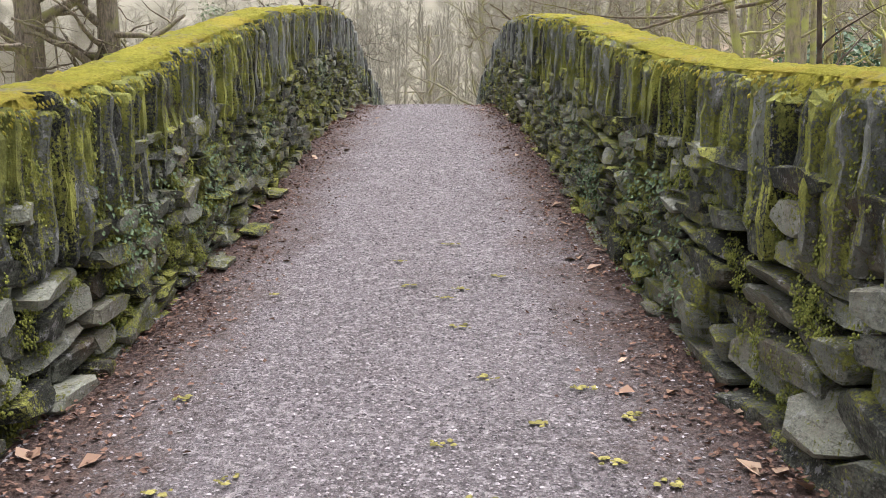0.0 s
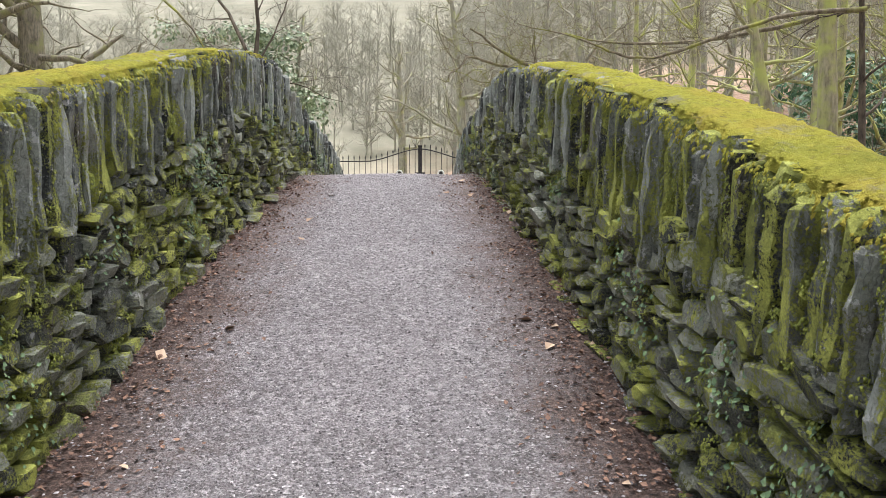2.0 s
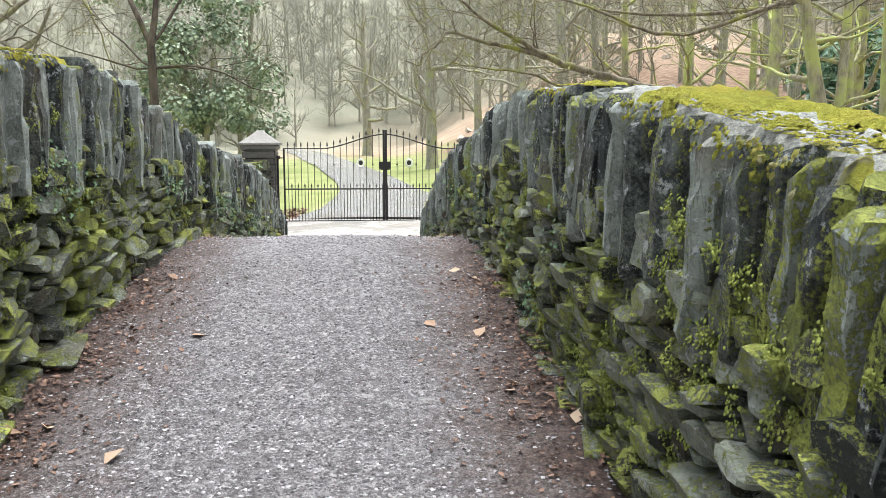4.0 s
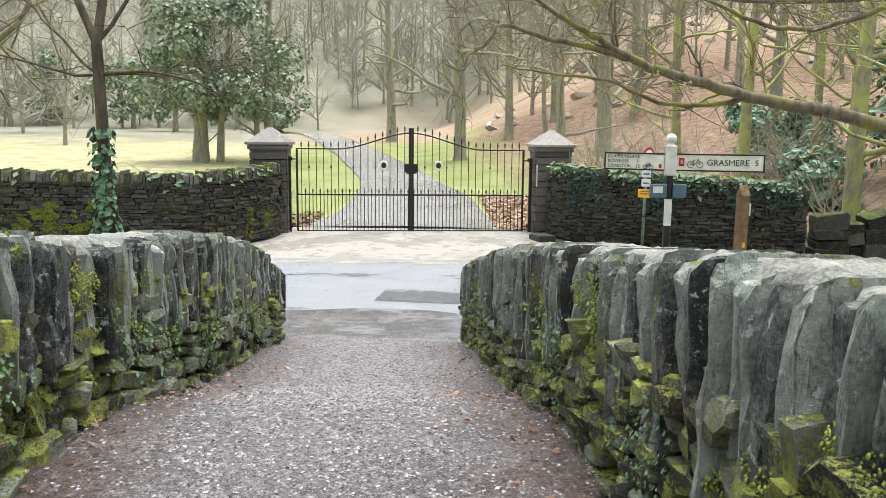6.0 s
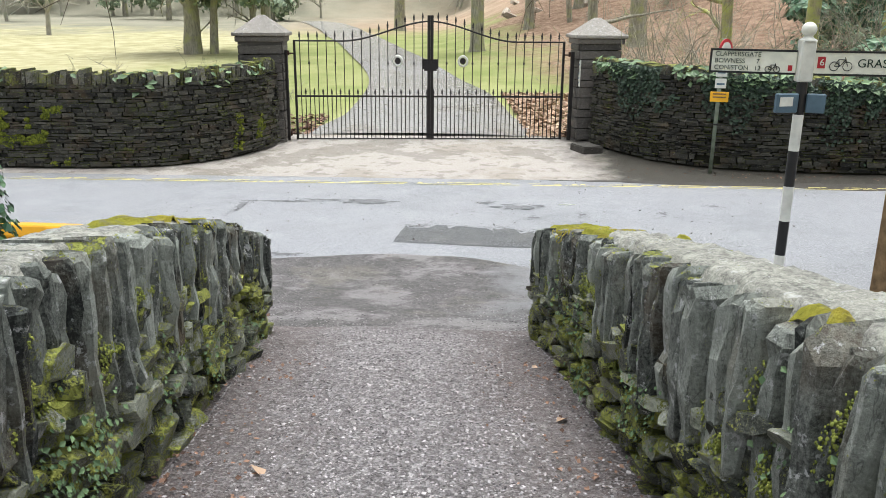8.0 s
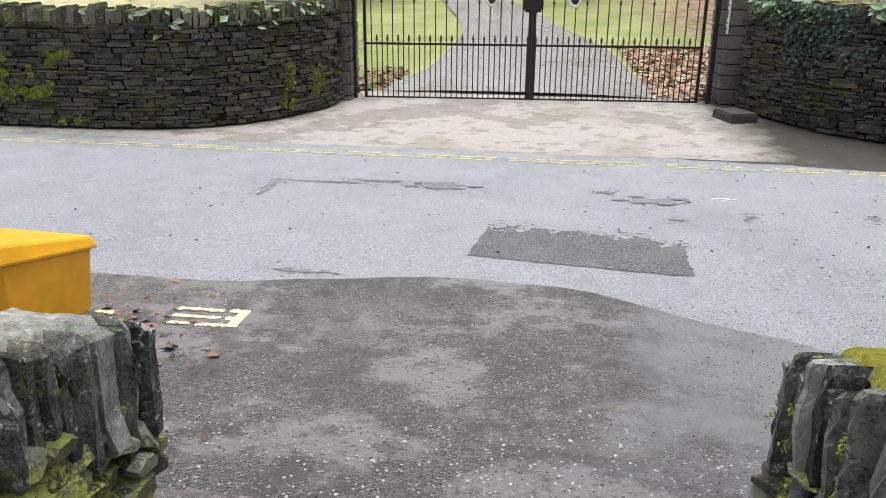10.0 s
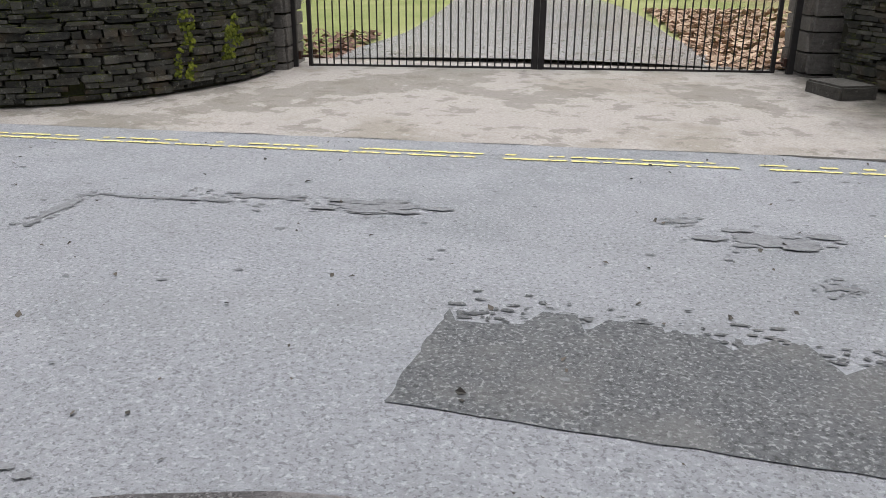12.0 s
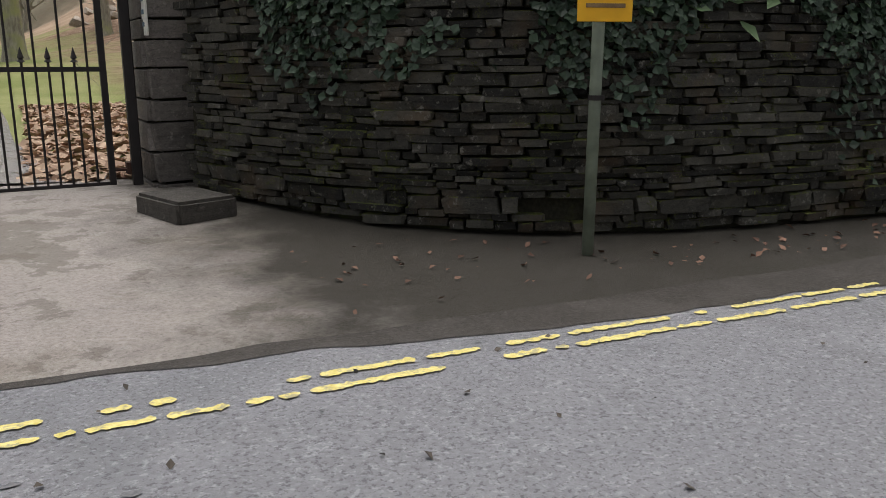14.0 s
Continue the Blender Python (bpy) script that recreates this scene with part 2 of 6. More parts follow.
forecourt_mat = ground_mat("worn_forecourt", [((0.055, 0.050, 0.050), (0.24, 0.222, 0.22)), (95, 0.54, 0.60, 0.7, (0.44, 0.42, 0.415)), (120, 0.53, 0.60, 0.85, (0.03, 0.027, 0.027)), (1.5, 0.48, 0.57, 0.65, (0.38, 0.355, 0.355)), (0.8, 0.56, 0.62, 0.4, (0.27, 0.25, 0.20)), (4.5, 0.53, 0.57, 0.6, (0.10, 0.092, 0.09)), (26, 0.58, 0.62, 0.7, (0.07, 0.063, 0.063)), (14, 0.64, 0.67, 0.5, (0.24, 0.17, 0.12))], 0.75, (70, 1.0, 0.04), 0.4, side=(0, 1.7, 2.4, 0.92, (0.30, 0.298, 0.31)))
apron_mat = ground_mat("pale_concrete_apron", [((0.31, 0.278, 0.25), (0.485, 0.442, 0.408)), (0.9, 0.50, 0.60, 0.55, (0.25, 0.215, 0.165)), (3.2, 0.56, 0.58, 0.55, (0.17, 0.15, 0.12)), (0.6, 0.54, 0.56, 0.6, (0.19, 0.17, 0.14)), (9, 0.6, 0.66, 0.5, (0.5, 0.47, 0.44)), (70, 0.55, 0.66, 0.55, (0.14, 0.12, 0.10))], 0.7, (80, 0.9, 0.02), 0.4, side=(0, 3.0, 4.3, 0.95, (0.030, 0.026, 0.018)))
# base colour raised to hold the sky's reflection on the wet surface
drive_mat = ground_mat("wet_drive_sky_sheen", [((0.26, 0.252, 0.252), (0.40, 0.39, 0.39)), (0.7, 0.50, 0.64, 0.5, (0.24, 0.21, 0.185)), (9, 0.54, 0.62, 0.5, (0.12, 0.10, 0.085))], 0.17, (60, 0.25, 0.004), 0.8)
line_mat = ground_mat("yellow_line_paint", [((0.55, 0.46, 0.12), (0.78, 0.70, 0.30)), (24, 0.52, 0.6, 0.8, (0.30, 0.28, 0.20))], 0.7, (90, 0.4, 0.004))
line_pale = ground_mat("pale_line_paint", [((0.58, 0.50, 0.24), (0.74, 0.68, 0.42)), (24, 0.52, 0.6, 0.7, (0.30, 0.28, 0.22))], 0.7, (90, 0.4, 0.004))
iron = plain("black_iron", (0.025, 0.022, 0.022), 0.55, 0.3)
iron_rust = plain("rusty_iron", (0.07, 0.035, 0.025), 0.7, 0.3)
white_paint = plain("white_paint", (0.74, 0.74, 0.68), 0.5, wear=0.2)
black_paint = plain("black_paint", (0.02, 0.02, 0.022), 0.4)
sign_ink = plain("sign_ink", (0.02, 0.045, 0.03), 0.5)
cream_paint = plain("cream_sign_face", (0.84, 0.84, 0.73), 0.5, wear=0.15)
red_paint = plain("red_paint", (0.45, 0.02, 0.03), 0.5)
green_paint = plain("green_pole", (0.22, 0.26, 0.20), 0.6, wear=0.35)
yellow_plate_mat = plain("yellow_plate", (0.85, 0.45, 0.02), 0.4, wear=0.1)
blue_mat = plain("slate_blue_box", (0.10, 0.16, 0.21), 0.5)
yellow_plastic = plain("yellow_plastic", (0.74, 0.36, 0.012), 0.42, wear=0.18, scale=4)
yellow_dirty = plain("stained_yellow_plastic", (0.48, 0.24, 0.03), 0.6, wear=0.45, scale=6)
old_wood = plain("weathered_wood", (0.23, 0.15, 0.075), 0.85, wear=0.45, scale=14)
block_stone = stone_mat("kerb_block", (0.02, 0.018, 0.016), (0.085, 0.078, 0.068), (0.05, 0.06, 0.02), (0.1, 0.1, 0.03), 0.75, 0.1)
bark_mossy = bark_mat("mossy_bark", (0.17, 0.155, 0.10), (0.38, 0.34, 0.23), (0.38, 0.40, 0.13), 0.42)
bark_old = bark_mat("grey_bark", (0.085, 0.075, 0.055), (0.25, 0.215, 0.16), (0.20, 0.20, 0.085), 0.50)
bark_dark = bark_mat("dark_bark", (0.045, 0.036, 0.028), (0.13, 0.105, 0.08), (0.13, 0.14, 0.035), 0.60)
bark_bough = bark_mat("bough_bark", (0.09, 0.075, 0.055), (0.23, 0.195, 0.14), (0.24, 0.25, 0.05), 0.50)
# bark lightened for the haze over far trees; nearby shrubs share it
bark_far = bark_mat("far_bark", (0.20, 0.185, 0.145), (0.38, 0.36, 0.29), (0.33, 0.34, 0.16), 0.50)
# hillside bark: the distance haze is put into its pale grey colour
bark_haze = bark_mat("hazed_hill_bark", (0.27, 0.255, 0.21), (0.40, 0.38, 0.32), (0.32, 0.335, 0.23), 0.50)
ivy_mat = leaf_mat("ivy_leaf", (0.025, 0.075, 0.04), (0.15, 0.26, 0.14), 0.3)
# far evergreens: green lifted and greyed to carry the haze
holly_mat = leaf_mat("evergreen_leaf", (0.10, 0.145, 0.085), (0.29, 0.34, 0.21), 0.45)
rhodo_mat = leaf_mat("rhododendron_leaf", (0.04, 0.10, 0.055), (0.18, 0.29, 0.17), 0.35)
fern_mat = leaf_mat("wall_plant_leaf", (0.045, 0.085, 0.035), (0.16, 0.24, 0.115), 0.5)
litter_mat = leaf_mat("fallen_leaf", (0.075, 0.04, 0.028), (0.28, 0.165, 0.115), 0.8)
litter_pale = leaf_mat("pale_fallen_leaf", (0.24, 0.14, 0.09), (0.50, 0.37, 0.26), 0.75)
wall_moss_mat = leaf_mat("cushion_moss", (0.085, 0.105, 0.02), (0.31, 0.335, 0.07), 0.95)
dark_ivy = leaf_mat("dark_ivy_leaf", (0.012, 0.024, 0.014), (0.05, 0.085, 0.05), 0.45)
damp_moss = leaf_mat("damp_moss", (0.05, 0.065, 0.008), (0.17, 0.19, 0.02), 0.95)
bark_scrap = leaf_mat("bark_scrap", (0.03, 0.028, 0.025), (0.12, 0.10, 0.08), 0.8)
moss_bit = leaf_mat("moss_scrap", (0.17, 0.155, 0.05), (0.34, 0.31, 0.10), 0.9)


def land_material():
    m, nt, b = nodes_of("grass_and_woodland_floor", 0.95, 0.15)
    p = pos_of(nt)
    x, y = axis_of(nt, p, 0), axis_of(nt, p, 1)
    n = noise_of(nt, p, 0.35, 6, 0.6)
    grass = mix_of(nt, ramp_of(nt, noise_of(nt, p, 0.6, 5), 0.35, 0.65), (0.20, 0.225, 0.08), (0.31, 0.31, 0.145))
    grass = mix_of(nt, ramp_of(nt, noise_of(nt, p, 25, 4), 0.35, 0.7, 0, 0.4), grass, (0.16, 0.20, 0.05))
    straw = mix_of(nt, ramp_of(nt, noise_of(nt, p, 1.2, 5), 0.35, 0.65), (0.31, 0.285, 0.15), (0.46, 0.42, 0.26))
    wood = mix_of(nt, ramp_of(nt, noise_of(nt, p, 3, 6, 0.7), 0.35, 0.65), (0.15, 0.09, 0.06), (0.34, 0.24, 0.17))
    # muted hill floor, with the distance haze mixed into the colour
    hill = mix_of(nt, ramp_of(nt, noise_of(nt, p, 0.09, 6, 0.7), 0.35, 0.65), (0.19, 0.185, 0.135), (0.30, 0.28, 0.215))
    left = ramp_of(nt, calc(nt, "ADD", x, calc(nt, "MULTIPLY", n, 6.0)), -9.0, -5.0, 1.0, 0.0)
    col = mix_of(nt, left, grass, straw)
    litter = ramp_of(nt, calc(nt, "ADD", calc(nt, "ADD", calc(nt, "MULTIPLY", x, 0.28), calc(nt, "MULTIPLY", y, 0.03)), calc(nt, "MULTIPLY", n, 3.0)), 2.9, 3.7)
    col = mix_of(nt, litter, col, wood)
    fern = mix_of(nt, ramp_of(nt, noise_of(nt, p, 0.5, 6, 0.7), 0.35, 0.65), (0.27, 0.19, 0.13), (0.42, 0.315, 0.225))
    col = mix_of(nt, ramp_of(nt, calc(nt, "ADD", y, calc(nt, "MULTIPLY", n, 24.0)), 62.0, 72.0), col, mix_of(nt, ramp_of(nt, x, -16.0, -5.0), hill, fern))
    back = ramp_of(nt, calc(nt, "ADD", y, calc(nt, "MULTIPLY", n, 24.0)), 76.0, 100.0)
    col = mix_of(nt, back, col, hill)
    nt.links.new(col, b.inputs["Base Color"])
    bump_of(nt, b, noise_of(nt, p, 18, 6, 0.7), 0.7, 0.05)
    return m


land_mat = land_material()


# ---- geometry tools ----
class Bag:
    """Collects vertices and faces of one mesh."""

    def __init__(self):
        self.v, self.f = [], []

    def add(self, verts, faces):
        o = len(self.v)
        self.v.extend(verts)
        self.f.extend([tuple(i + o for i in f) for f in faces])

    def box(self, x0, x1, y0, y1, z0, z1, m=None):
        vs = [Vector(c) for c in ((x0, y0, z0), (x1, y0, z0), (x1, y1, z0), (x0, y1, z0), (x0, y0, z1), (x1, y0, z1), (x1, y1, z1), (x0, y1, z1))]
        if m is not None:
            vs = [m @ c for c in vs]
        self.add([tuple(c) for c in vs], [(3, 2, 1, 0), (4, 5, 6, 7), (0, 1, 5, 4), (1, 2, 6, 5), (2, 3, 7, 6), (3, 0, 4, 7)])

    def tube(self, pts, radii, sides=6, cap=True):
        rings, up = [], Vector((0.31, 0.17, 0.93))
        for i, p in enumerate(pts):
            d = (pts[min(i + 1, len(pts) - 1)] - pts[max(i - 1, 0)])
            d = d.normalized() if d.length > 1e-6 else Vector((0, 0, 1))
            a = d.cross(up)
            if a.length < 0.05:
                a = d.cross(Vector((1, 0, 0)))
            a.normalize()
            c = d.cross(a)
            rings.append([tuple(p + (a * math.cos(2 * math.pi * k / sides) + c * math.sin(2 * math.pi * k / sides)) * radii[i]) for k in range(sides)])
        fs = []
        for i in range(len(pts) - 1):
            for k in range(sides):
                k2 = (k + 1) % sides
                fs.append((i * sides + k, i * sides + k2, (i + 1) * sides + k2, (i + 1) * sides + k))
        if cap:
            fs.append(tuple(range(sides - 1, -1, -1)))
            fs.append(tuple((len(pts) - 1) * sides + k for k in range(sides)))
        self.add([c for r in rings for c in r], fs)

    def mesh(self, name, material, smooth=False):
        me = bpy.data.meshes.new(name)
        me.from_pydata(self.v, [], self.f)
        me.materials.append(material)
        if smooth:
            me.polygons.foreach_set("use_smooth", [True] * len(me.polygons))
        me.update()
        return me


def thing(name, label, category, at=(0, 0, 0), rz=0.0, group=""):
    e = new(name)
    e.empty_display_size = 0.1
    e.matrix_world = pose(*at, 0, 0, rz)
    return tagged(e, label, category, group)


def part(name, bag, material, parent=None, label="", smooth=False, m=None):
    """One mesh object, under a thing or a part; its vertices are in the parent's own space."""
    ob = new(name, bag.mesh(name, material, smooth) if isinstance(bag, Bag) else bag)
    ob.parent = parent
    if m is not None:
        ob.matrix_basis = m
    if label:
        ob["label"] = label
    return ob


def setting(name, bag, material, label, smooth=False):
    ob = new(name, bag.mesh(name, material, smooth))
    return tagged(ob, label, "", "", "structure")


def bevelled(x, y, z, width=0.02, segments=1, at=(0, 0, 0), taper=1.0):
    """A bag with a box of that size on its base, its edges rounded; taper narrows the base."""
    bm = bmesh.new()
    bmesh.ops.create_cube(bm, size=1.0)
    for v in bm.verts:
        k = taper if v.co.z < 0 else 1.0
        v.co = Vector((v.co.x * x * k, v.co.y * y * k, (v.co.z + 0.5) * z))
    bmesh.ops.bevel(bm, geom=bm.edges[:], offset=width, segments=segments, affect="EDGES")
    bm.verts.index_update()
    g = Bag()
    g.add([tuple(v.co + Vector(at)) for v in bm.verts], [tuple(v.index for v in f.verts) for f in bm.faces])
    bm.free()
    return g


def lerp_table(table, y):
    return float(np.interp(y, [a for a, _ in table], [b for _, b in table]))


def smooth_table(table, y, w=0.45):
    return sum(lerp_table(table, y + d * w) * k for d, k in ((-1, 0.2), (-0.5, 0.2), (0, 0.2), (0.5, 0.2), (1, 0.2)))


def sstep(a, b, v):
    t = min(1.0, max(0.0, (v - a) / (b - a)))
    return t * t * (3 - 2 * t)


# ---- plan ----
DECK = [(-18, -0.95), (-11, -0.62), (-9.4, -0.42), (-7.2, -0.08), (-6.0, 0.08), (-5.0, 0.29), (-4.0, 0.53), (-2.5, 0.90), (-1.5, 1.12), (-0.3, 1.33), (0.5, 1.47), (1.3, 1.58), (2.0, 1.66), (2.6, 1.67), (3.1, 1.58), (3.7, 1.40), (4.4, 1.25), (5.3, 1.08), (6.5, 0.88), (7.3, 0.70), (7.8, 0.60), (8.6, 0.42), (9.4, 0.31), (10.2, 0.26), (11, 0.24), (40, 0.24)]
TOP = [(-18, 0.1), (-11, 0.25), (-9.4, 0.5), (-8, 0.76), (-7, 0.95), (-6.3, 1.08), (-5.5, 1.26), (-4.5, 1.52), (-4.0, 1.65), (-3.2, 1.88), (-2.5, 2.01), (-1.6, 2.22), (-0.8, 2.38), (0.0, 2.50), (0.8, 2.54), (1.4, 2.52), (2.0, 2.43), (2.6, 2.34), (3.2, 2.26), (4.0, 2.13), (5.0, 1.93), (5.8, 1.75), (6.5, 1.60), (7.2, 1.44), (7.7, 1.34), (12, 0.6)]
THICK, WALL_START, WALL_END = 0.34, -11.5, 7.48
ROAD_Z = 0.24


def deck_z(y):
    return smooth_table(DECK, y)


RISE_W = [(-12, 0.0), (-6.2, 0.0), (-5.2, 0.07), (-4, 0.08), (-2, 0.08), (0, 0.08), (1.2, 0.09), (2.2, 0.02), (3.2, 0.0), (4.4, 0.08), (5.4, 0.12), (6.4, 0.10), (7.2, 0.0), (8, -0.06)]
RISE_E = [(-12, 0.08), (-7.2, 0.08), (-6, 0.03), (-1.5, -0.02), (0.2, -0.05), (1.2, -0.02), (2.4, -0.01), (4.5, 0.03), (5.8, 0.08), (8, 0.03)]


def top_z(y, out=1):
    """A parapet's top; the two differ by a few centimetres along their length."""
    return smooth_table(TOP, y, 0.3) + smooth_table(RISE_W if out < 0 else RISE_E, y, 0.4)


def face_l(y):
    return -0.887 - 0.052 * y + 0.05 * sstep(1.5, 4, y) - 0.09 * sstep(5.0, 7.5, y)


def face_r(y):
    return 1.07 - 0.10 * y + 0.13 * sstep(2.5, 7.5, y)


def land_z(x, y):
    """The lie of the land."""
    river = -1.6 * sstep(-13, -8, y) * (1 - sstep(5.5, 8.0, y)) - 0.12
    near = min(deck_z(y), 0.24) if y < 8 else 0.24
    z = near + river if y < 8 else 0.20
    if y < 8:
        z = min(z, deck_z(y) - 0.12)
    z += 0.09 * sstep(15.1, 18.4, y)
    if y > 18.4:
        z += 0.035 * (y - 18.4)
        z += 0.13 * max(0.0, y - 30) * sstep(-3, 9, x) * (1 - sstep(60, 90, y) * 0.3)
        z += 0.30 * max(0.0, y - 78)
    z += 0.10 * sstep(7, 16, x) * max(0.0, y - 16.5)
    if y > 19:
        z += 0.15 * noise.noise((x * 0.15, y * 0.15, 0.3)) * sstep(19, 30, y)
    return z


def sheet(xs, ys, zf, keep=None):
    g = Bag()
    g.v = [(x, y, zf(x, y)) for y in ys for x in xs]
    n = len(xs)
    for j in range(len(ys) - 1):
        for i in range(n - 1):
            if keep is None or keep((xs[i] + xs[i + 1]) / 2, (ys[j] + ys[j + 1]) / 2):
                g.f.append((j * n + i, j * n + i + 1, (j + 1) * n + i + 1, (j + 1) * n + i))
    return g


def steps(*runs):
    out = []
    for a, b, n in runs:
        out += [a + (b - a) * i / n for i in range(n)]
    return out + [runs[-1][1]]


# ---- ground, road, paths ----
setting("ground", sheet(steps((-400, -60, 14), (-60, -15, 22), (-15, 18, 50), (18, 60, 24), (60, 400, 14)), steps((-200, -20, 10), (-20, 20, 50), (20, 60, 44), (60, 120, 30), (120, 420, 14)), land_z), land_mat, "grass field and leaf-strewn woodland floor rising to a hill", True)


def near_edge(x):
    """Where the road's tarmac meets the forecourt."""
    e = 10.35 + 0.34 * sstep(-2.6, -0.9, x) - 0.5 * sstep(-0.3, 0.9, x) - 0.7 * sstep(0.6, 2.2, x)
    return e + 0.05 * noise.noise((x * 1.7, 0, 0)) + 0.02 * noise.noise((x * 7, 0, 3))


def strip(xs, y0, y1, rows, zf):
    g = Bag()
    for x in xs:
        for r in range(rows + 1):
            y = y0(x) + (y1(x) - y0(x)) * r / rows
            g.v.append((x, y, zf(x, y)))
    for i in range(len(xs) - 1):
        for r in range(rows):
            a = i * (rows + 1) + r
            g.f.append((a, a + rows + 1, a + rows + 2, a + 1))
    return g


road_xs = steps((-120, -12, 24), (-12, 12, 160), (12, 120, 24))
setting("road", strip(road_xs, near_edge, lambda x: 15.06 + 0.02 * noise.noise((x * 2.1, 5, 0)), 12, lambda x, y: ROAD_Z + 0.03 * (1 - ((y - 12.7) / 2.4) ** 2)), tarmac, "smooth grey tarmac road, worn and damp", True)
setting("forecourt", strip(steps((-9, 8, 140)), lambda x: 7.0 + 0.35 * noise.noise((x * 1.4, 2.2, 0)) + 0.12 * noise.noise((x * 6, 2.2, 0)), lambda x: near_edge(x) + 0.05, 16, lambda x, y: deck_z(y) + 0.012 + 0.012 * noise.noise((x * 1.3, y * 1.3, 0))), forecourt_mat, "patchy coarse tarmac forecourt at the bridge foot", True)
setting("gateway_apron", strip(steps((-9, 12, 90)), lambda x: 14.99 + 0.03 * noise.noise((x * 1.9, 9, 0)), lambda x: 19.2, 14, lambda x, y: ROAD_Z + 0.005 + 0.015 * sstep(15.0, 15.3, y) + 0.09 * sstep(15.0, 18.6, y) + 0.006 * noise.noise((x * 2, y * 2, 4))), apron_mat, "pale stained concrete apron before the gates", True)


def silt_edge(x):
    """Where the damp silt along the wall's side of the road runs out."""
    return 14.97 - 0.30 * sstep(1.2, 4.0, x) - 0.25 * sstep(4.2, 6.0, x) - 0.07 * noise.noise((x * 2.3, 3, 0)) - 0.03 * noise.noise((x * 9, 3, 0))


ob = new("road_silt", strip(steps((1.2, 12, 130)), silt_edge, lambda x: 15.03, 5, lambda x, y: ROAD_Z + 0.003 + 0.03 * (1 - ((y - 12.7) / 2.4) ** 2)).mesh("road_silt", silt_mat, True))
tagged(ob, "damp dark silt along the edge of the road", "silt", kind="stuff")

DRIVE = [(18.6, -0.8), (24, -0.85), (28, -1.2), (35, -2.8), (44, -4.9), (60, -8.8), (75, -13.5)]


def drive_mid(y):
    return smooth_table(DRIVE, y, 3.0)


g = Bag()
ys = steps((18.9, 70, 60))
for y in ys:
    w = 2.4 - 0.45 * sstep(18.9, 22, y) - 0.55 * sstep(21, 34, y)
    for k in range(5):
        x = drive_mid(y) + w * (k / 2 - 1)
        g.v.append((x, y, land_z(x, y) + 0.05 + 0.05 * (1 - (k / 2 - 1) ** 2)))
for j in range(len(ys) - 1):
    for k in range(4):
        g.f.append((j * 5 + k, j * 5 + k + 1, j * 5 + k + 6, j * 5 + k + 5))
setting("park_drive", g, drive_mat, "pale wet drive curving away through the park", True)

# bridge deck, with dirt along the wall feet
def deck_at(x, y):
    a, b = face_l(y), face_r(y)
    u = (x - a) / (b - a)
    return deck_z(y) + 0.03 * (0.25 - (u - 0.5) ** 2) * 4 + 0.012 * noise.noise((x * 1.1, y * 1.1, 0)) + 0.02 * (sstep(0.84, 1.0, u) + sstep(0.16, 0.0, u))


g = Bag()
ys = steps((-17, 7.66, 170))
for y in ys:
    for k in range(17):
        x = face_l(y) - 0.25 + (face_r(y) - face_l(y) + 0.5) * k / 16
        g.v.append((x, y, deck_at(x, y)))
for j in range(len(ys) - 1):
    for k in range(16):
        g.f.append((j * 17 + k, j * 17 + k + 1, j * 17 + k + 18, j * 17 + k + 17))
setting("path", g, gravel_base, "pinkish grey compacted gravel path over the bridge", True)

# ---- stones ----
rng = random.Random(7)


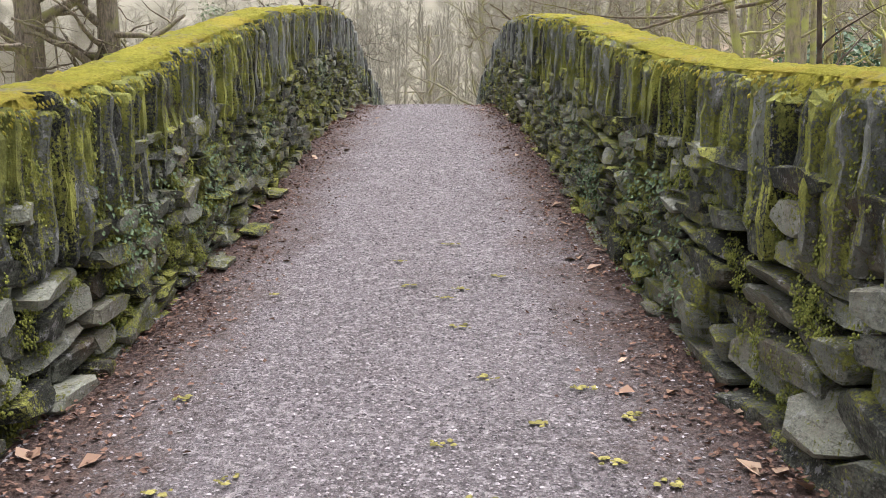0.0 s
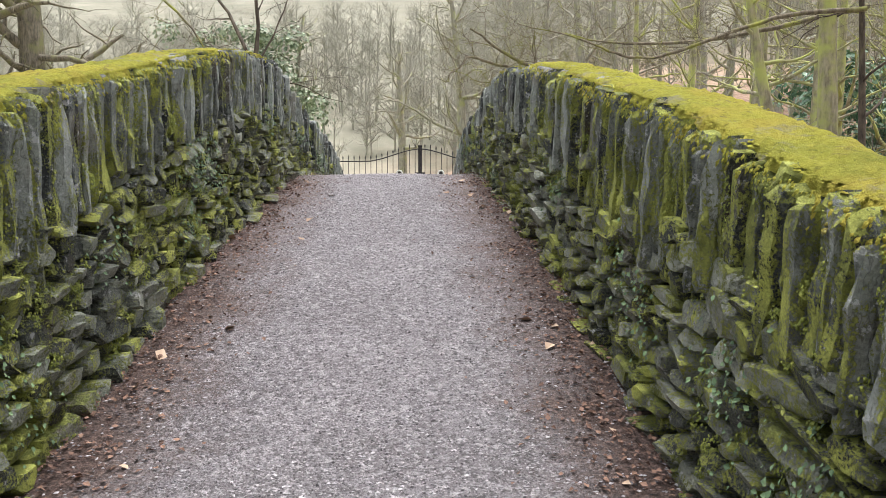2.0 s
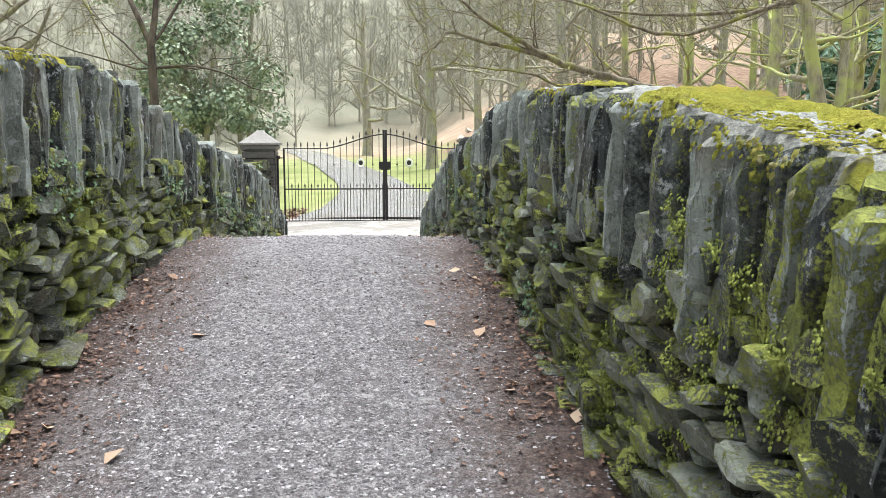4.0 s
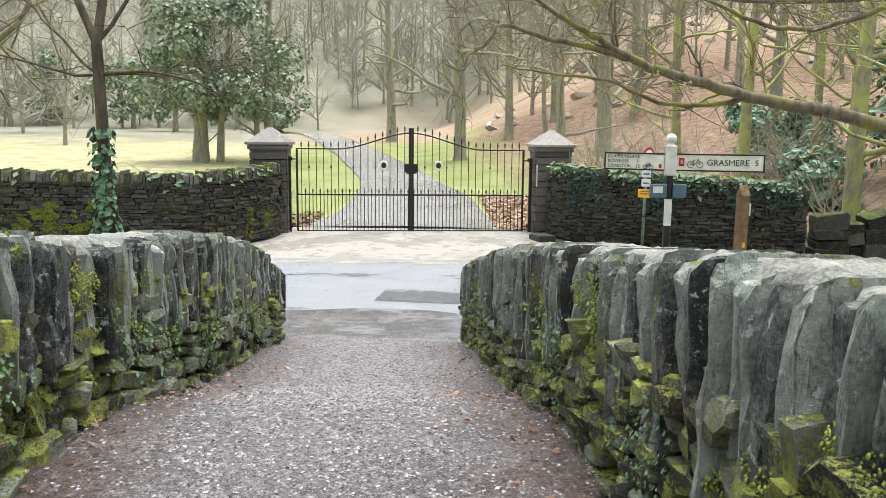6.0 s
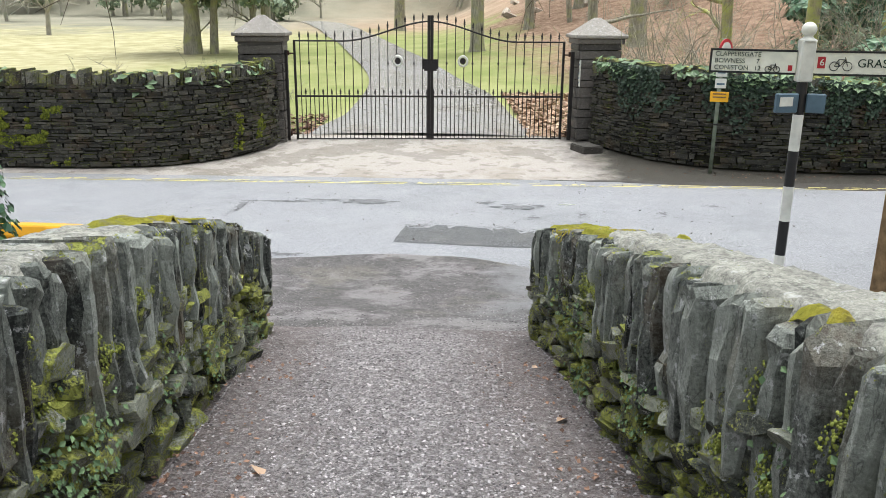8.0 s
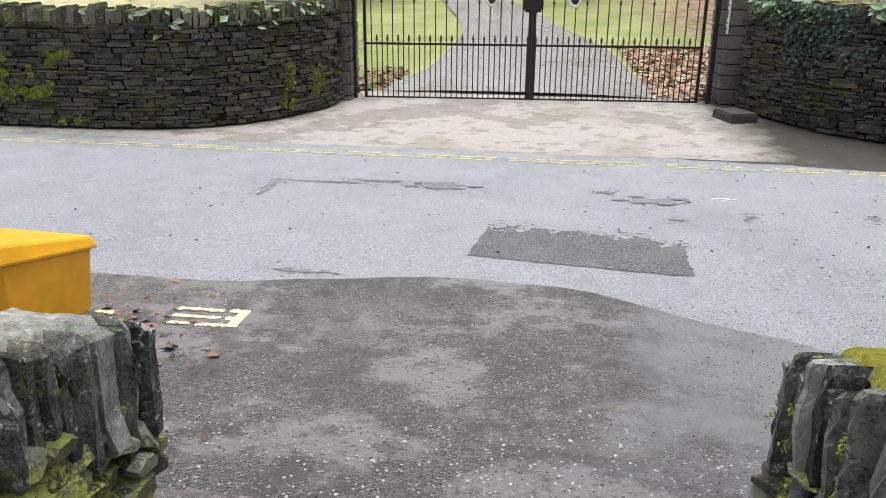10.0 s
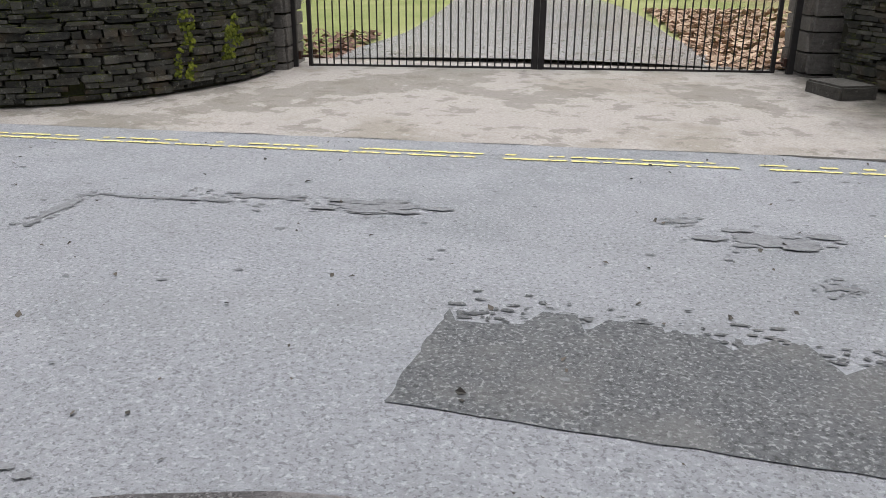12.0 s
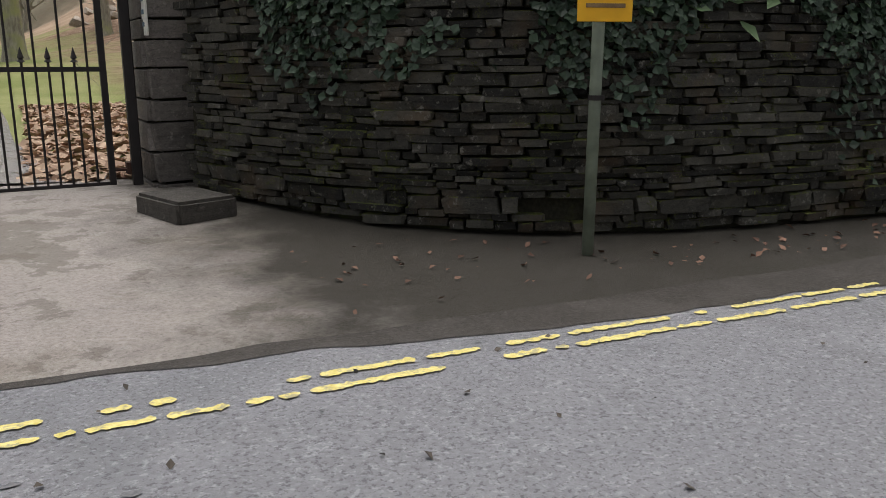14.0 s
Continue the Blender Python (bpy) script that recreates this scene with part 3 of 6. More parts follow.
def stone_mesh(name, material, rough, seed, axis=1):
    """A split stone of unit size about its centre. axis 1: a rubble block with chipped faces across x; 0: a long coursed
    block; 2: an upright slate with broken edges."""
    r = random.Random(seed)
    g = Bag()
    if axis == 2:
        na, nb, nc, nd = (r.uniform(0.12, 0.46) for _ in range(4))
        ring = [(-0.5, -na), (-0.40, -0.5), (0.0, -0.5 + r.uniform(-0.06, 0.06)), (0.40, -0.5), (0.5, -nb), (0.5, nc), (0.41, 0.5), (0.0, 0.5 + r.uniform(-0.06, 0.06)), (-0.41, 0.5), (-0.5, nd)]
        us = [-0.5, -0.44, r.uniform(-0.32, -0.2), r.uniform(-0.1, 0.02), r.uniform(0.1, 0.2), r.uniform(0.27, 0.36), 0.45, 0.5]
        slant, bow = r.uniform(-0.09, 0.09), r.gauss(0, 0.07)
        for j, u in enumerate(us):
            kx, ky = (0.93, 0.74) if j in (0, len(us) - 1) else (1, 1)
            ox, oy = r.gauss(0, 0.016), r.gauss(0, 0.028) + bow * (u * u - 0.1)
            for a, c in ring:
                g.v.append((a * kx + ox + r.gauss(0, 0.012), c * ky * (0.86 + 0.28 * (u + 0.5) if u < 0.2 else 1.0) + oy + r.gauss(0, 0.035), u + (slant * c if j > 4 else 0) + (r.gauss(0, 0.012) if 0 < j < len(us) - 1 else 0)))
    else:
        n = r.choice((7, 8, 9))
        ring, us = [], (-0.5, -0.40, 0.40, 0.5)
        off = r.uniform(0, 1)
        for k in range(n):
            t = 2 * math.pi * (k + off + r.uniform(-0.28, 0.28)) / n
            c, d = math.cos(t), math.sin(t)
            q = 0.5 * (abs(c) ** 5 + abs(d) ** 5) ** -0.2 * r.uniform(0.86, 1.06)
            ring.append((c * q, d * q))
        if axis == 0:
            cut, drop = r.uniform(0.02, 0.07), r.uniform(0.06, 0.2)
            ring = [(0.5 - r.uniform(0, 0.03), -0.5 + drop), (0.5 - r.uniform(0, 0.03), 0.5 - drop), (0.5 - cut, 0.5), (-0.5 + cut, 0.5 - r.uniform(0, 0.1)), (-0.5, 0.5 - drop), (-0.5 + r.uniform(0, 0.03), -0.5 + drop), (-0.5 + cut, -0.5), (0.5 - cut, -0.5 + r.uniform(0, 0.1))]
        ta, tb, tc, td = (r.gauss(0, 0.04 if axis == 0 else 0.10) for _ in range(4))
        for j, u in enumerate(us):
            k = (0.95, 1.0, 0.99, 0.95)[j] if axis == 0 else (0.86, 1.0, 0.97, 0.84)[j]
            for c, d in ring:
                w = u + (ta * c + tb * d if u < 0 else tc * c + td * d)
                v = (w, c * k + r.gauss(0, rough * 0.2), d * k + r.gauss(0, rough * 0.2))
                g.v.append((v[1], v[0], v[2]) if axis == 0 else v)
    n = len(ring)
    order = -1 if axis == 0 else 1
    for i in range(len(us) - 1):
        for k in range(n):
            q = (i * n + k, i * n + (k + 1) % n, (i + 1) * n + (k + 1) % n, (i + 1) * n + k)
            g.f.append(q[::order])
    g.f += [tuple(range(n))[::-order], tuple((len(us) - 1) * n + k for k in range(n))[::order]]
    return g.mesh(name, material, False)


def stone_set(name, material, n, rough, seed, axis=1):
    return [stone_mesh(name, material, rough, seed + i, axis) for i in range(n)]


def pour(bag, me, m):
    bag.add([tuple(m @ v.co) for v in me.vertices], [tuple(p.vertices) for p in me.polygons])


def placed(c, along, lean, tilt, size):
    """A stone's matrix: centre, heading of its length in the plan, lean about its length, tilt along the wall, and size."""
    return Matrix.LocRotScale(c, Euler((lean, tilt, along)), size)


cope_set = stone_set("cope_stone", slate_cope, 24, 0.10, 100, 2)
rubble_set = stone_set("stone", slate_rubble, 28, 0.15, 200)
road_set = stone_set("stone", slate_road, 16, 0.16, 300, 0)
road_cope_set = stone_set("cope_stone", slate_road_cope, 12, 0.16, 400, 0)


def bridge_wall(name, face, out, label):
    """A parapet: earthy core, courses of rubble below, upright slates on top."""
    core = Bag()
    ys = steps((WALL_START, WALL_END - 0.06, 120))
    for y in ys:
        x0, x1 = face(y) + out * 0.13, face(y) + out * (THICK - 0.05)
        for x, z in ((x0, -0.4 + min(0, deck_z(y))), (x0, top_z(y, out) - 0.07), (x1, top_z(y, out) - 0.07), (x1, -1.4 + min(0, deck_z(y)))):
            core.v.append((x, y, z))
    n = len(ys)
    for j in range(n - 1):
        for k in range(4):
            q = (j * 4 + k, j * 4 + (k + 1) % 4, (j + 1) * 4 + (k + 1) % 4, (j + 1) * 4 + k)
            core.f.append(q if out < 0 else q[::-1])
    core.f += [(0, 1, 2, 3), tuple((n - 1) * 4 + k for k in (3, 2, 1, 0))]
    wall = setting(name, core, mortar_dark, label)
    heading = math.atan2(face(1) - face(0), 1.0)
    # upright slates
    y, gaps = WALL_START, []
    while y < WALL_END - 0.02:
        t = rng.choice((0.038, 0.045, 0.05, 0.055, 0.062, 0.07, 0.085, 0.11)) * (1.25 if out > 0 and -3.4 < y < -0.3 else 0.82 if y > 0.5 else 1.0)
        low = noise.noise((y * 0.55, out * 3.1, 0.7))
        h = (0.44 + 0.13 * low + rng.uniform(-0.05, 0.05)) * (1 - 0.22 * sstep(5.0, 7.4, y))
        slope = math.atan((top_z(y + 0.2, out) - top_z(y - 0.2, out)) / 0.4)
        d = THICK + rng.uniform(0.0, 0.04)
        yc = min(y + t / 2, WALL_END - 0.02)
        zc = top_z(yc, out) - h / 2 + rng.uniform(-0.045, 0.004)
        lean = slope * (0.75 if out > 0 else 0.25) * (1 - sstep(1.0, 3.0, y)) + 0.05 * noise.noise((y * 1.3, out, 5)) + rng.gauss(0, 0.02)
        c = (face(yc) + out * (d / 2 - 0.02 + rng.uniform(-0.03, 0.04)), yc + math.sin(lean) * h * 0.2, zc)
        m = placed(c, -heading + rng.gauss(0, 0.05), lean, rng.gauss(0, 0.025), (d, t * rng.uniform(0.80, 0.98), h))
        part("cope_stone", rng.choice(cope_set), None, wall, m=m)
        gaps.append((y, h))
        y += t
    # rubble courses, up to the slates' feet: long flat blocks at the bridge's foot, small mixed ones further up
    rest, count = Bag(), 0
    for y_from, y_to, rows_of, lengths in ((WALL_START, -6.35, (0.075, 0.10, 0.13), (0.16, 0.24, 0.32, 0.45)), (-6.35, -4.2, (0.05, 0.065, 0.09), (0.10, 0.14, 0.19, 0.26, 0.33)), (-4.2, WALL_END, (0.05, 0.06, 0.075, 0.095), (0.07, 0.09, 0.11, 0.14, 0.18, 0.23))):
        rise = 0.0
        while rise < 0.78:
            row_h = rng.choice(rows_of)
            y = y_from + rng.uniform(-0.1, 0.06)
            while y < min(y_to, WALL_END - 0.04):
                ln = rng.choice(lengths)
                yc = min(y + ln / 2, WALL_END - ln * 0.45)
                z = deck_z(yc) - 0.01 + rise + row_h / 2 + 0.025 * noise.noise((yc * 1.7, rise * 4, out)) + rng.uniform(-0.008, 0.008)
                if z < top_z(yc, out) - 0.26:
                    slope = math.atan((deck_z(yc + 0.2) - deck_z(yc - 0.2)) / 0.4)
                    dep = rng.uniform(0.13, 0.2)
                    big = rng.random() < 0.07
                    c = (face(yc) + out * (dep / 2 - 0.015 + rng.uniform(-0.03, 0.035) - (0.03 if rise < 0.05 and yc < 4 else 0)), yc, z)
                    m = Matrix.LocRotScale(c, Euler((slope * 0.8 + rng.gauss(0, 0.10), rng.gauss(0, 0.09), -heading + rng.gauss(0, 0.12))), (dep * (1.2 if big else 1), ln * rng.uniform(0.90, 1.04), row_h * (1.5 if big else rng.uniform(0.78, 1.08))))
                    if -6.2 < yc < 3.4 and count < 300 and rng.random() < 0.6:
                        part("stone", rng.choice(rubble_set), None, wall, m=m)
                        count += 1
                    else:
                        pour(rest, rng.choice(rubble_set), m)
                y += ln
            rise += row_h
    # the far end's face
    for i in range(9):
        w = rng.uniform(0.14, 0.2)
        for sx in (0.09, 0.25):
            z = deck_z(WALL_END) + 0.05 + i * 0.085
            if z < top_z(WALL_END, out) - 0.3:
                pour(rest, rng.choice(rubble_set), placed((face(WALL_END) + out * (sx + rng.uniform(-0.02, 0.02)), WALL_END - 0.09, z), -heading, 0, 0, (0.18, 0.18, 0.085)))
    ob = part("rubble_rest", rest, slate_rubble_far, wall)
    ob["kind"] = "stuff"
    return gaps


gaps_w = bridge_wall("wall_west", face_l, -1, "mossy slate bridge parapet with upright cope stones")
gaps_e = bridge_wall("wall_east", face_r, 1, "mossy slate bridge parapet with upright cope stones")


def top_layer(name, face, out, y0, y1, gap, material, label, lift, seed, inset=-0.01, patch=3.0):
    """Moss or mortar lying on a parapet's top, patchy and lumpy, drooping over the inner edge."""
    g, thick = Bag(), []
    ys = steps((y0, y1, int((y1 - y0) / 0.03)))
    n = 15
    for y in ys:
        for k in range(n):
            u = k / (n - 1)
            x = face(y) + out * (inset + 0.022 * noise.noise((y * 7, seed, 1)) + 0.006 * noise.noise((y * 23, seed, 2)) + u * (THICK + 0.01 - inset))
            t = noise.noise((x * 2.6, y * 1.6, seed + patch)) + 0.4 * noise.noise((x * 9, y * 9, seed + 5)) - gap(y)
            thick.append(t)
            lump = 0.014 * noise.noise((x * 9, y * 9, seed)) + 0.012 * noise.noise((x * 28, y * 28, seed)) + 0.006 * noise.noise((x * 60, y * 60, seed))
            z = top_z(y, out) + 0.004 + (lift + lump) * sstep(-0.05, 0.22, t) - 0.02 * (1 - sstep(-0.1, 0.06, t)) - (0.05 if k in (0, n - 1) else 0.012 if k in (1, n - 2) else 0)
            g.v.append((x, y, z))
    for j in range(len(ys) - 1):
        for k in range(n - 1):
            if thick[j * n + k] > -0.1:
                q = (j * n + k, j * n + k + 1, (j + 1) * n + k + 1, (j + 1) * n + k)
                g.f.append(q if out > 0 else q[::-1])
    return tagged(new(name, g.mesh(name, material, True)), label, "moss" if "moss" in name else "mortar", kind="stuff")


for side, face, out in (("west", face_l, -1), ("east", face_r, 1)):
    s = 11.0 if out < 0 else 31.0
    top_layer("mortar_capping", face, out, WALL_START, WALL_END - 0.1, lambda y: -2.0, cap_mortar, "grey mortar capping on the parapet top", 0.006, s, 0.05)
    lim = (-1.6, 0.3) if out < 0 else (-1.9, 1.0)
    top_layer("moss_blanket", face, out, WALL_START, WALL_END - 0.15, lambda y: -0.60 + 1.02 * sstep(lim[0] - 2.2, lim[1] + 0.4, y) - (0.45 * sstep(5.6, 6.9, y) if out > 0 else 0.1 * sstep(5.5, 7, y)), moss_top, "thick yellow-green moss on the parapet top", 0.026, s, 0.045)


# ---- roadside walls ----
def along(pts, s):
    """A point and heading at distance s on a line of plan points."""
    for (x0, y0), (x1, y1) in zip(pts, pts[1:]):
        d = math.hypot(x1 - x0, y1 - y0)
        if s <= d or (x1, y1) == pts[-1]:
            return x0 + (x1 - x0) * s / d, y0 + (y1 - y0) * s / d, math.atan2(y1 - y0, x1 - x0)
        s -= d


def rounded_line(pts, n=4):
    for _ in range(n):
        out = [pts[0]]
        for a, b in zip(pts, pts[1:]):
            out += [(a[0] * 0.75 + b[0] * 0.25, a[1] * 0.75 + b[1] * 0.25), (a[0] * 0.25 + b[0] * 0.75, a[1] * 0.25 + b[1] * 0.75)]
        pts = out + [pts[-1]]
    return pts


def apron_z(y):
    return ROAD_Z + 0.02 + 0.09 * sstep(15.0, 18.6, y)


def roadside_wall(name, pts, tops, label, cope_lean, seed, holes=()):
    """A curved drystone wall; its face is on the side to the right of the line's heading."""
    r = random.Random(seed)
    line = rounded_line(pts)
    total = sum(math.dist(a, b) for a, b in zip(line, line[1:]))

    def top_at(s):
        return float(np.interp(s / total, [a for a, _ in tops], [b for _, b in tops]))

    core, n = Bag(), 60
    for i in range(n + 1):
        x, y, h = along(line, total * i / n)
        nx, ny = math.sin(h), -math.cos(h)
        t = top_at(total * i / n)
        for d, z in ((-0.06, apron_z(y) - 0.3), (-0.06, t - 0.16), (-0.40, t - 0.16), (-0.40, apron_z(y) - 0.3)):
            core.v.append((x + nx * d, y + ny * d, z))
    for i in range(n):
        for k in range(4):
            core.f.append((i * 4 + k, i * 4 + (k + 1) % 4, i * 4 + 4 + (k + 1) % 4, i * 4 + 4 + k))
    core.f += [(3, 2, 1, 0), tuple(n * 4 + k for k in (0, 1, 2, 3))]
    wall = setting(name, core, mortar_dark, label)
    rest, count, row, z_off = Bag(), 0, 0, 0.03
    while row < 34:
        rh = r.choice((0.035, 0.045, 0.055, 0.075)) * (1.2 if row < 4 else 1.0)
        s = r.uniform(0, 0.15)
        while s < total - 0.04:
            ln = min(r.choice((0.09, 0.13, 0.17, 0.21, 0.27, 0.35)), total - s)
            x, y, h = along(line, s + ln / 2)
            nx, ny = math.sin(h), -math.cos(h)
            z = apron_z(y) + z_off + rh / 2 + r.uniform(-0.006, 0.006)
            hole = any(a < s + ln / 2 < b and lo < z - apron_z(y) < hi for a, b, lo, hi in holes)
            if z < top_at(s) - 0.17 and not hole:
                dep = r.uniform(0.14, 0.2)
                off = -dep / 2 + 0.02 + r.uniform(-0.03, 0.025)
                m = Matrix.LocRotScale((x + nx * off, y + ny * off, z), Euler((r.gauss(0, 0.05), r.gauss(0, 0.02), h + r.gauss(0, 0.03))), (ln * r.uniform(0.9, 1.02), dep, rh * r.uniform(0.88, 1.06)))
                if count < 300 and total * 0.2 < s < total * 0.95:
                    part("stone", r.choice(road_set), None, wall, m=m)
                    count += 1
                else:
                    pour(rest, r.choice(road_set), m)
            s += ln
        z_off += rh
        row += 1
    s = 0.02
    while s < total - 0.03:
        t = r.choice((0.05, 0.06, 0.08, 0.10, 0.13))
        x, y, h = along(line, s + t / 2)
        nx, ny = math.sin(h), -math.cos(h)
        ht = r.uniform(0.20, 0.29)
        m = Matrix.LocRotScale((x - nx * 0.19, y - ny * 0.19, top_at(s) - 0.10 + r.uniform(-0.03, 0.035)), Euler((r.gauss(0, 0.04), cope_lean + r.gauss(0, 0.09), h)), (t * 0.86, 0.36, ht))
        part("cope_stone", r.choice(road_cope_set), None, wall, m=m)
        s += t
    ob = part("rubble_rest", rest, slate_road_rest, wall)
    ob["kind"] = "stuff"
    return line, total, top_at


LEFT_LINE = [(-8.6, 15.30), (-6.4, 15.30), (-5.2, 15.42), (-4.5, 15.85), (-3.95, 16.45), (-3.62, 17.15), (-3.52, 17.75)]
RIGHT_LINE = [(2.42, 18.25), (2.60, 17.75), (2.95, 17.0), (3.4, 16.45), (4.1, 15.98), (5.2, 15.74), (6.3, 15.66), (7.25, 15.64)]
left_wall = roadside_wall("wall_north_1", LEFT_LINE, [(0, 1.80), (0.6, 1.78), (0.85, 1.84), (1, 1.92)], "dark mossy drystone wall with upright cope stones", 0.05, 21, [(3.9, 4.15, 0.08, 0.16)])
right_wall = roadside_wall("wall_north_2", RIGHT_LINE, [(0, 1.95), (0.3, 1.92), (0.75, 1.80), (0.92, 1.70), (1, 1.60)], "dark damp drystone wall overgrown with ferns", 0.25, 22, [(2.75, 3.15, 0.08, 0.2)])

# low tumbled wall and boulders past the ends
for nm, x0, x1, y, h in (("wall_north_3", -12.5, -8.7, 15.45, 0.75), ("wall_north_4", 7.5, 12.5, 15.75, 0.72)):
    g = Bag()
    r = random.Random(int(x1 * 10))
    x = x0
    while x < x1:
        w = r.uniform(0.3, 0.7)
        z = 0
        while z < h - 0.1:
            rh = r.uniform(0.16, 0.34)
            pour(g, r.choice(road_set), Matrix.LocRotScale((x + w / 2, y + 0.2 + r.uniform(-0.05, 0.05), ROAD_Z + z + rh / 2), Euler((r.gauss(0, 0.1), r.gauss(0, 0.1), r.gauss(0, 0.1))), (w * 1.05, 0.45, rh * 1.08)))
            z += rh
        x += w
    setting(nm, g, slate_road_rest, "low wall of rough mossy boulders")


# ---- gate pillars and gates ----
def gate_pillar(at, rz, label):
    p = thing("gate_pillar", label, "gate pillar", at, rz, "gate pillars")
    p.scale.z = 1.055
    r = random.Random(int(at[0] * 10))
    core = bevelled(0.70, 0.70, 1.95, 0.01)
    part("shaft_core", core, mortar_dark, p)
    z = 0.0
    row = 0
    while z < 1.86:
        h = r.uniform(0.13, 0.22)
        h = min(h, 1.9 - z)
        for k, (sx, sy, lx, ly) in enumerate(((0, -0.37, 0.80, 0.1), (0, 0.37, 0.80, 0.1), (-0.37, 0, 0.1, 0.74), (0.37, 0, 0.1, 0.74))):
            m = Matrix.LocRotScale((sx, sy, z + h / 2), Euler((0, 0, 0)), (lx, ly, h * 0.985))
            part("stone", pillar_set[(row * 4 + k) % len(pillar_set)], None, p, m=m)
        z += h
        row += 1
    part("collar", bevelled(0.90, 0.90, 0.10, 0.015, at=(0, 0, 1.90)), slate_pillar, p)
    part("cap_slab", bevelled(1.0, 1.0, 0.07, 0.015, at=(0, 0, 2.0)), cap_stone, p, "pale projecting cap slab")
    g = Bag()
    a, t = 0.46, 0.05
    g.v = [(-a, -a, 2.07), (a, -a, 2.07), (a, a, 2.07), (-a, a, 2.07), (-t, -t, 2.36), (t, -t, 2.36), (t, t, 2.36), (-t, t, 2.36)]
    g.f = [(0, 1, 5, 4), (1, 2, 6, 5), (2, 3, 7, 6), (3, 0, 4, 7), (4, 5, 6, 7), (3, 2, 1, 0)]
    part("pyramid_cap", g, cap_stone, p, "pale weathered pyramid cap")
    return p


pillar_set = stone_set("stone", slate_pillar, 12, 0.03, 500, 0)
GATE_RZ = math.degrees(math.atan2(0.45, 5.28))
gate_pillar((-3.86, 18.22, 0.21), GATE_RZ, "square slate gate pillar with a pale pyramid cap")
gate_pillar((2.56, 18.80, 0.21), GATE_RZ, "square slate gate pillar with a pale pyramid cap")

LEAF = 2.61


def top_rail(u):
    """Height of the upper rail over the ground at distance u from the hinge."""
    return 1.77 + 0.35 * sstep(0.36 * LEAF, 1.02 * LEAF, u)


def spike_mesh(name, h):
    g = Bag()
    pts = [Vector((0, 0, z * h)) for z in (0, 0.25, 0.3, 0.42, 0.5, 1.0)]
    g.tube(pts, [0.009, 0.009, 0.026, 0.012, 0.021, 0.002], 6)
    return g.mesh(name, iron, False)


def gate_leaf(at, rz, flip, label):
    """One gate leaf, hinged at its origin; flip -1 hangs it from the other side."""
    p = thing("gate_leaf", label, "gate", at, rz, "pair of drive gates")
    p.scale.z = 1.075
    u = lambda v: v * flip
    for nm, x, w, h in (("hinge_stile", 0.02, 0.022, 1.78), ("meeting_stile", LEAF - 0.02, 0.028, 2.22)):
        g = Bag()
        g.box(u(x) - w, u(x) + w, -w, w, 0.0, h)
        part(nm, g, iron, p)
    for nm, z, hh in (("bottom_rail", 0.02, 0.02), ("middle_rail", 0.80, 0.016)):
        g = Bag()
        a, b = sorted((u(0), u(LEAF)))
        g.box(a, b, -0.012, 0.012, z - hh, z + hh)
        part(nm, g, iron, p)
    g = Bag()
    n = 28
    g.tube([Vector((u(LEAF * i / n), 0, top_rail(LEAF * i / n))) for i in range(n + 1)], [0.016] * (n + 1), 6)
    part("top_rail", g, iron, p, smooth=True)
    count = 15
    for i in range(count):
        x = LEAF * (i + 0.72) / (count + 0.55)
        g = Bag()
        g.tube([Vector((0, 0, 0.02)), Vector((0, 0, top_rail(x) + 0.03))], [0.0085] * 2, 6)
        if i in (1, 4, 7, 10, 13):
            g.tube([Vector((0, 0, 1.36)), Vector((0, 0, 1.39)), Vector((0, 0, 1.42))], [0.009, 0.022, 0.009], 6)
        bar = part("bar", g, iron, p, m=Matrix.Translation((u(x), 0, 0)))
        part("spike", tall_spike, None, bar, m=Matrix.Translation((0, 0, top_rail(x) + 0.02)))
        x2 = x + LEAF / (count + 0.55) * 0.5
        if i < count - 0:
            bar = part("dog_bar", dog_bar, None, p, m=Matrix.Translation((u(x2), 0, 0)))
            part("spike", low_spike, None, bar, m=Matrix.Translation((0, 0, 0.81)))
    # white ring with a dark boss
    x = LEAF - 0.62
    g = Bag()
    ring = [Vector((u(x) + 0.085 * math.cos(a), -0.02, 1.43 + 0.085 * math.sin(a))) for a in [2 * math.pi * k / 20 for k in range(21)]]
    g.tube(ring, [0.022] * 21, 6, False)
    part("ring", g, white_paint, p, "white ring round the gate boss", True)
    g = Bag()
    g.tube([Vector((u(x), -0.03, 1.43)), Vector((u(x), 0.03, 1.43))], [0.055] * 2, 12)
    part("boss", g, iron, p)
    g = Bag()
    g.box(u(LEAF - 0.01) - 0.10, u(LEAF - 0.01) + 0.10, -0.05, 0.05, 1.26, 1.42)
    g.box(u(LEAF + 0.0) - 0.15, u(LEAF + 0.0) + 0.13, -0.035, 0.035, 1.29, 1.46)
    part("lock_box", g, iron, p, "black lock box")
    for z in (0.12, 1.55):
        g = Bag()
        g.tube([Vector((u(-0.12), 0.0, z)), Vector((u(0.03), 0.0, z))], [0.014] * 2, 6)
        g.box(u(-0.10) - 0.02, u(-0.10) + 0.02, -0.05, 0.03, z - 0.03, z + 0.05)
        part("hinge", g, iron_rust, p)
    return p


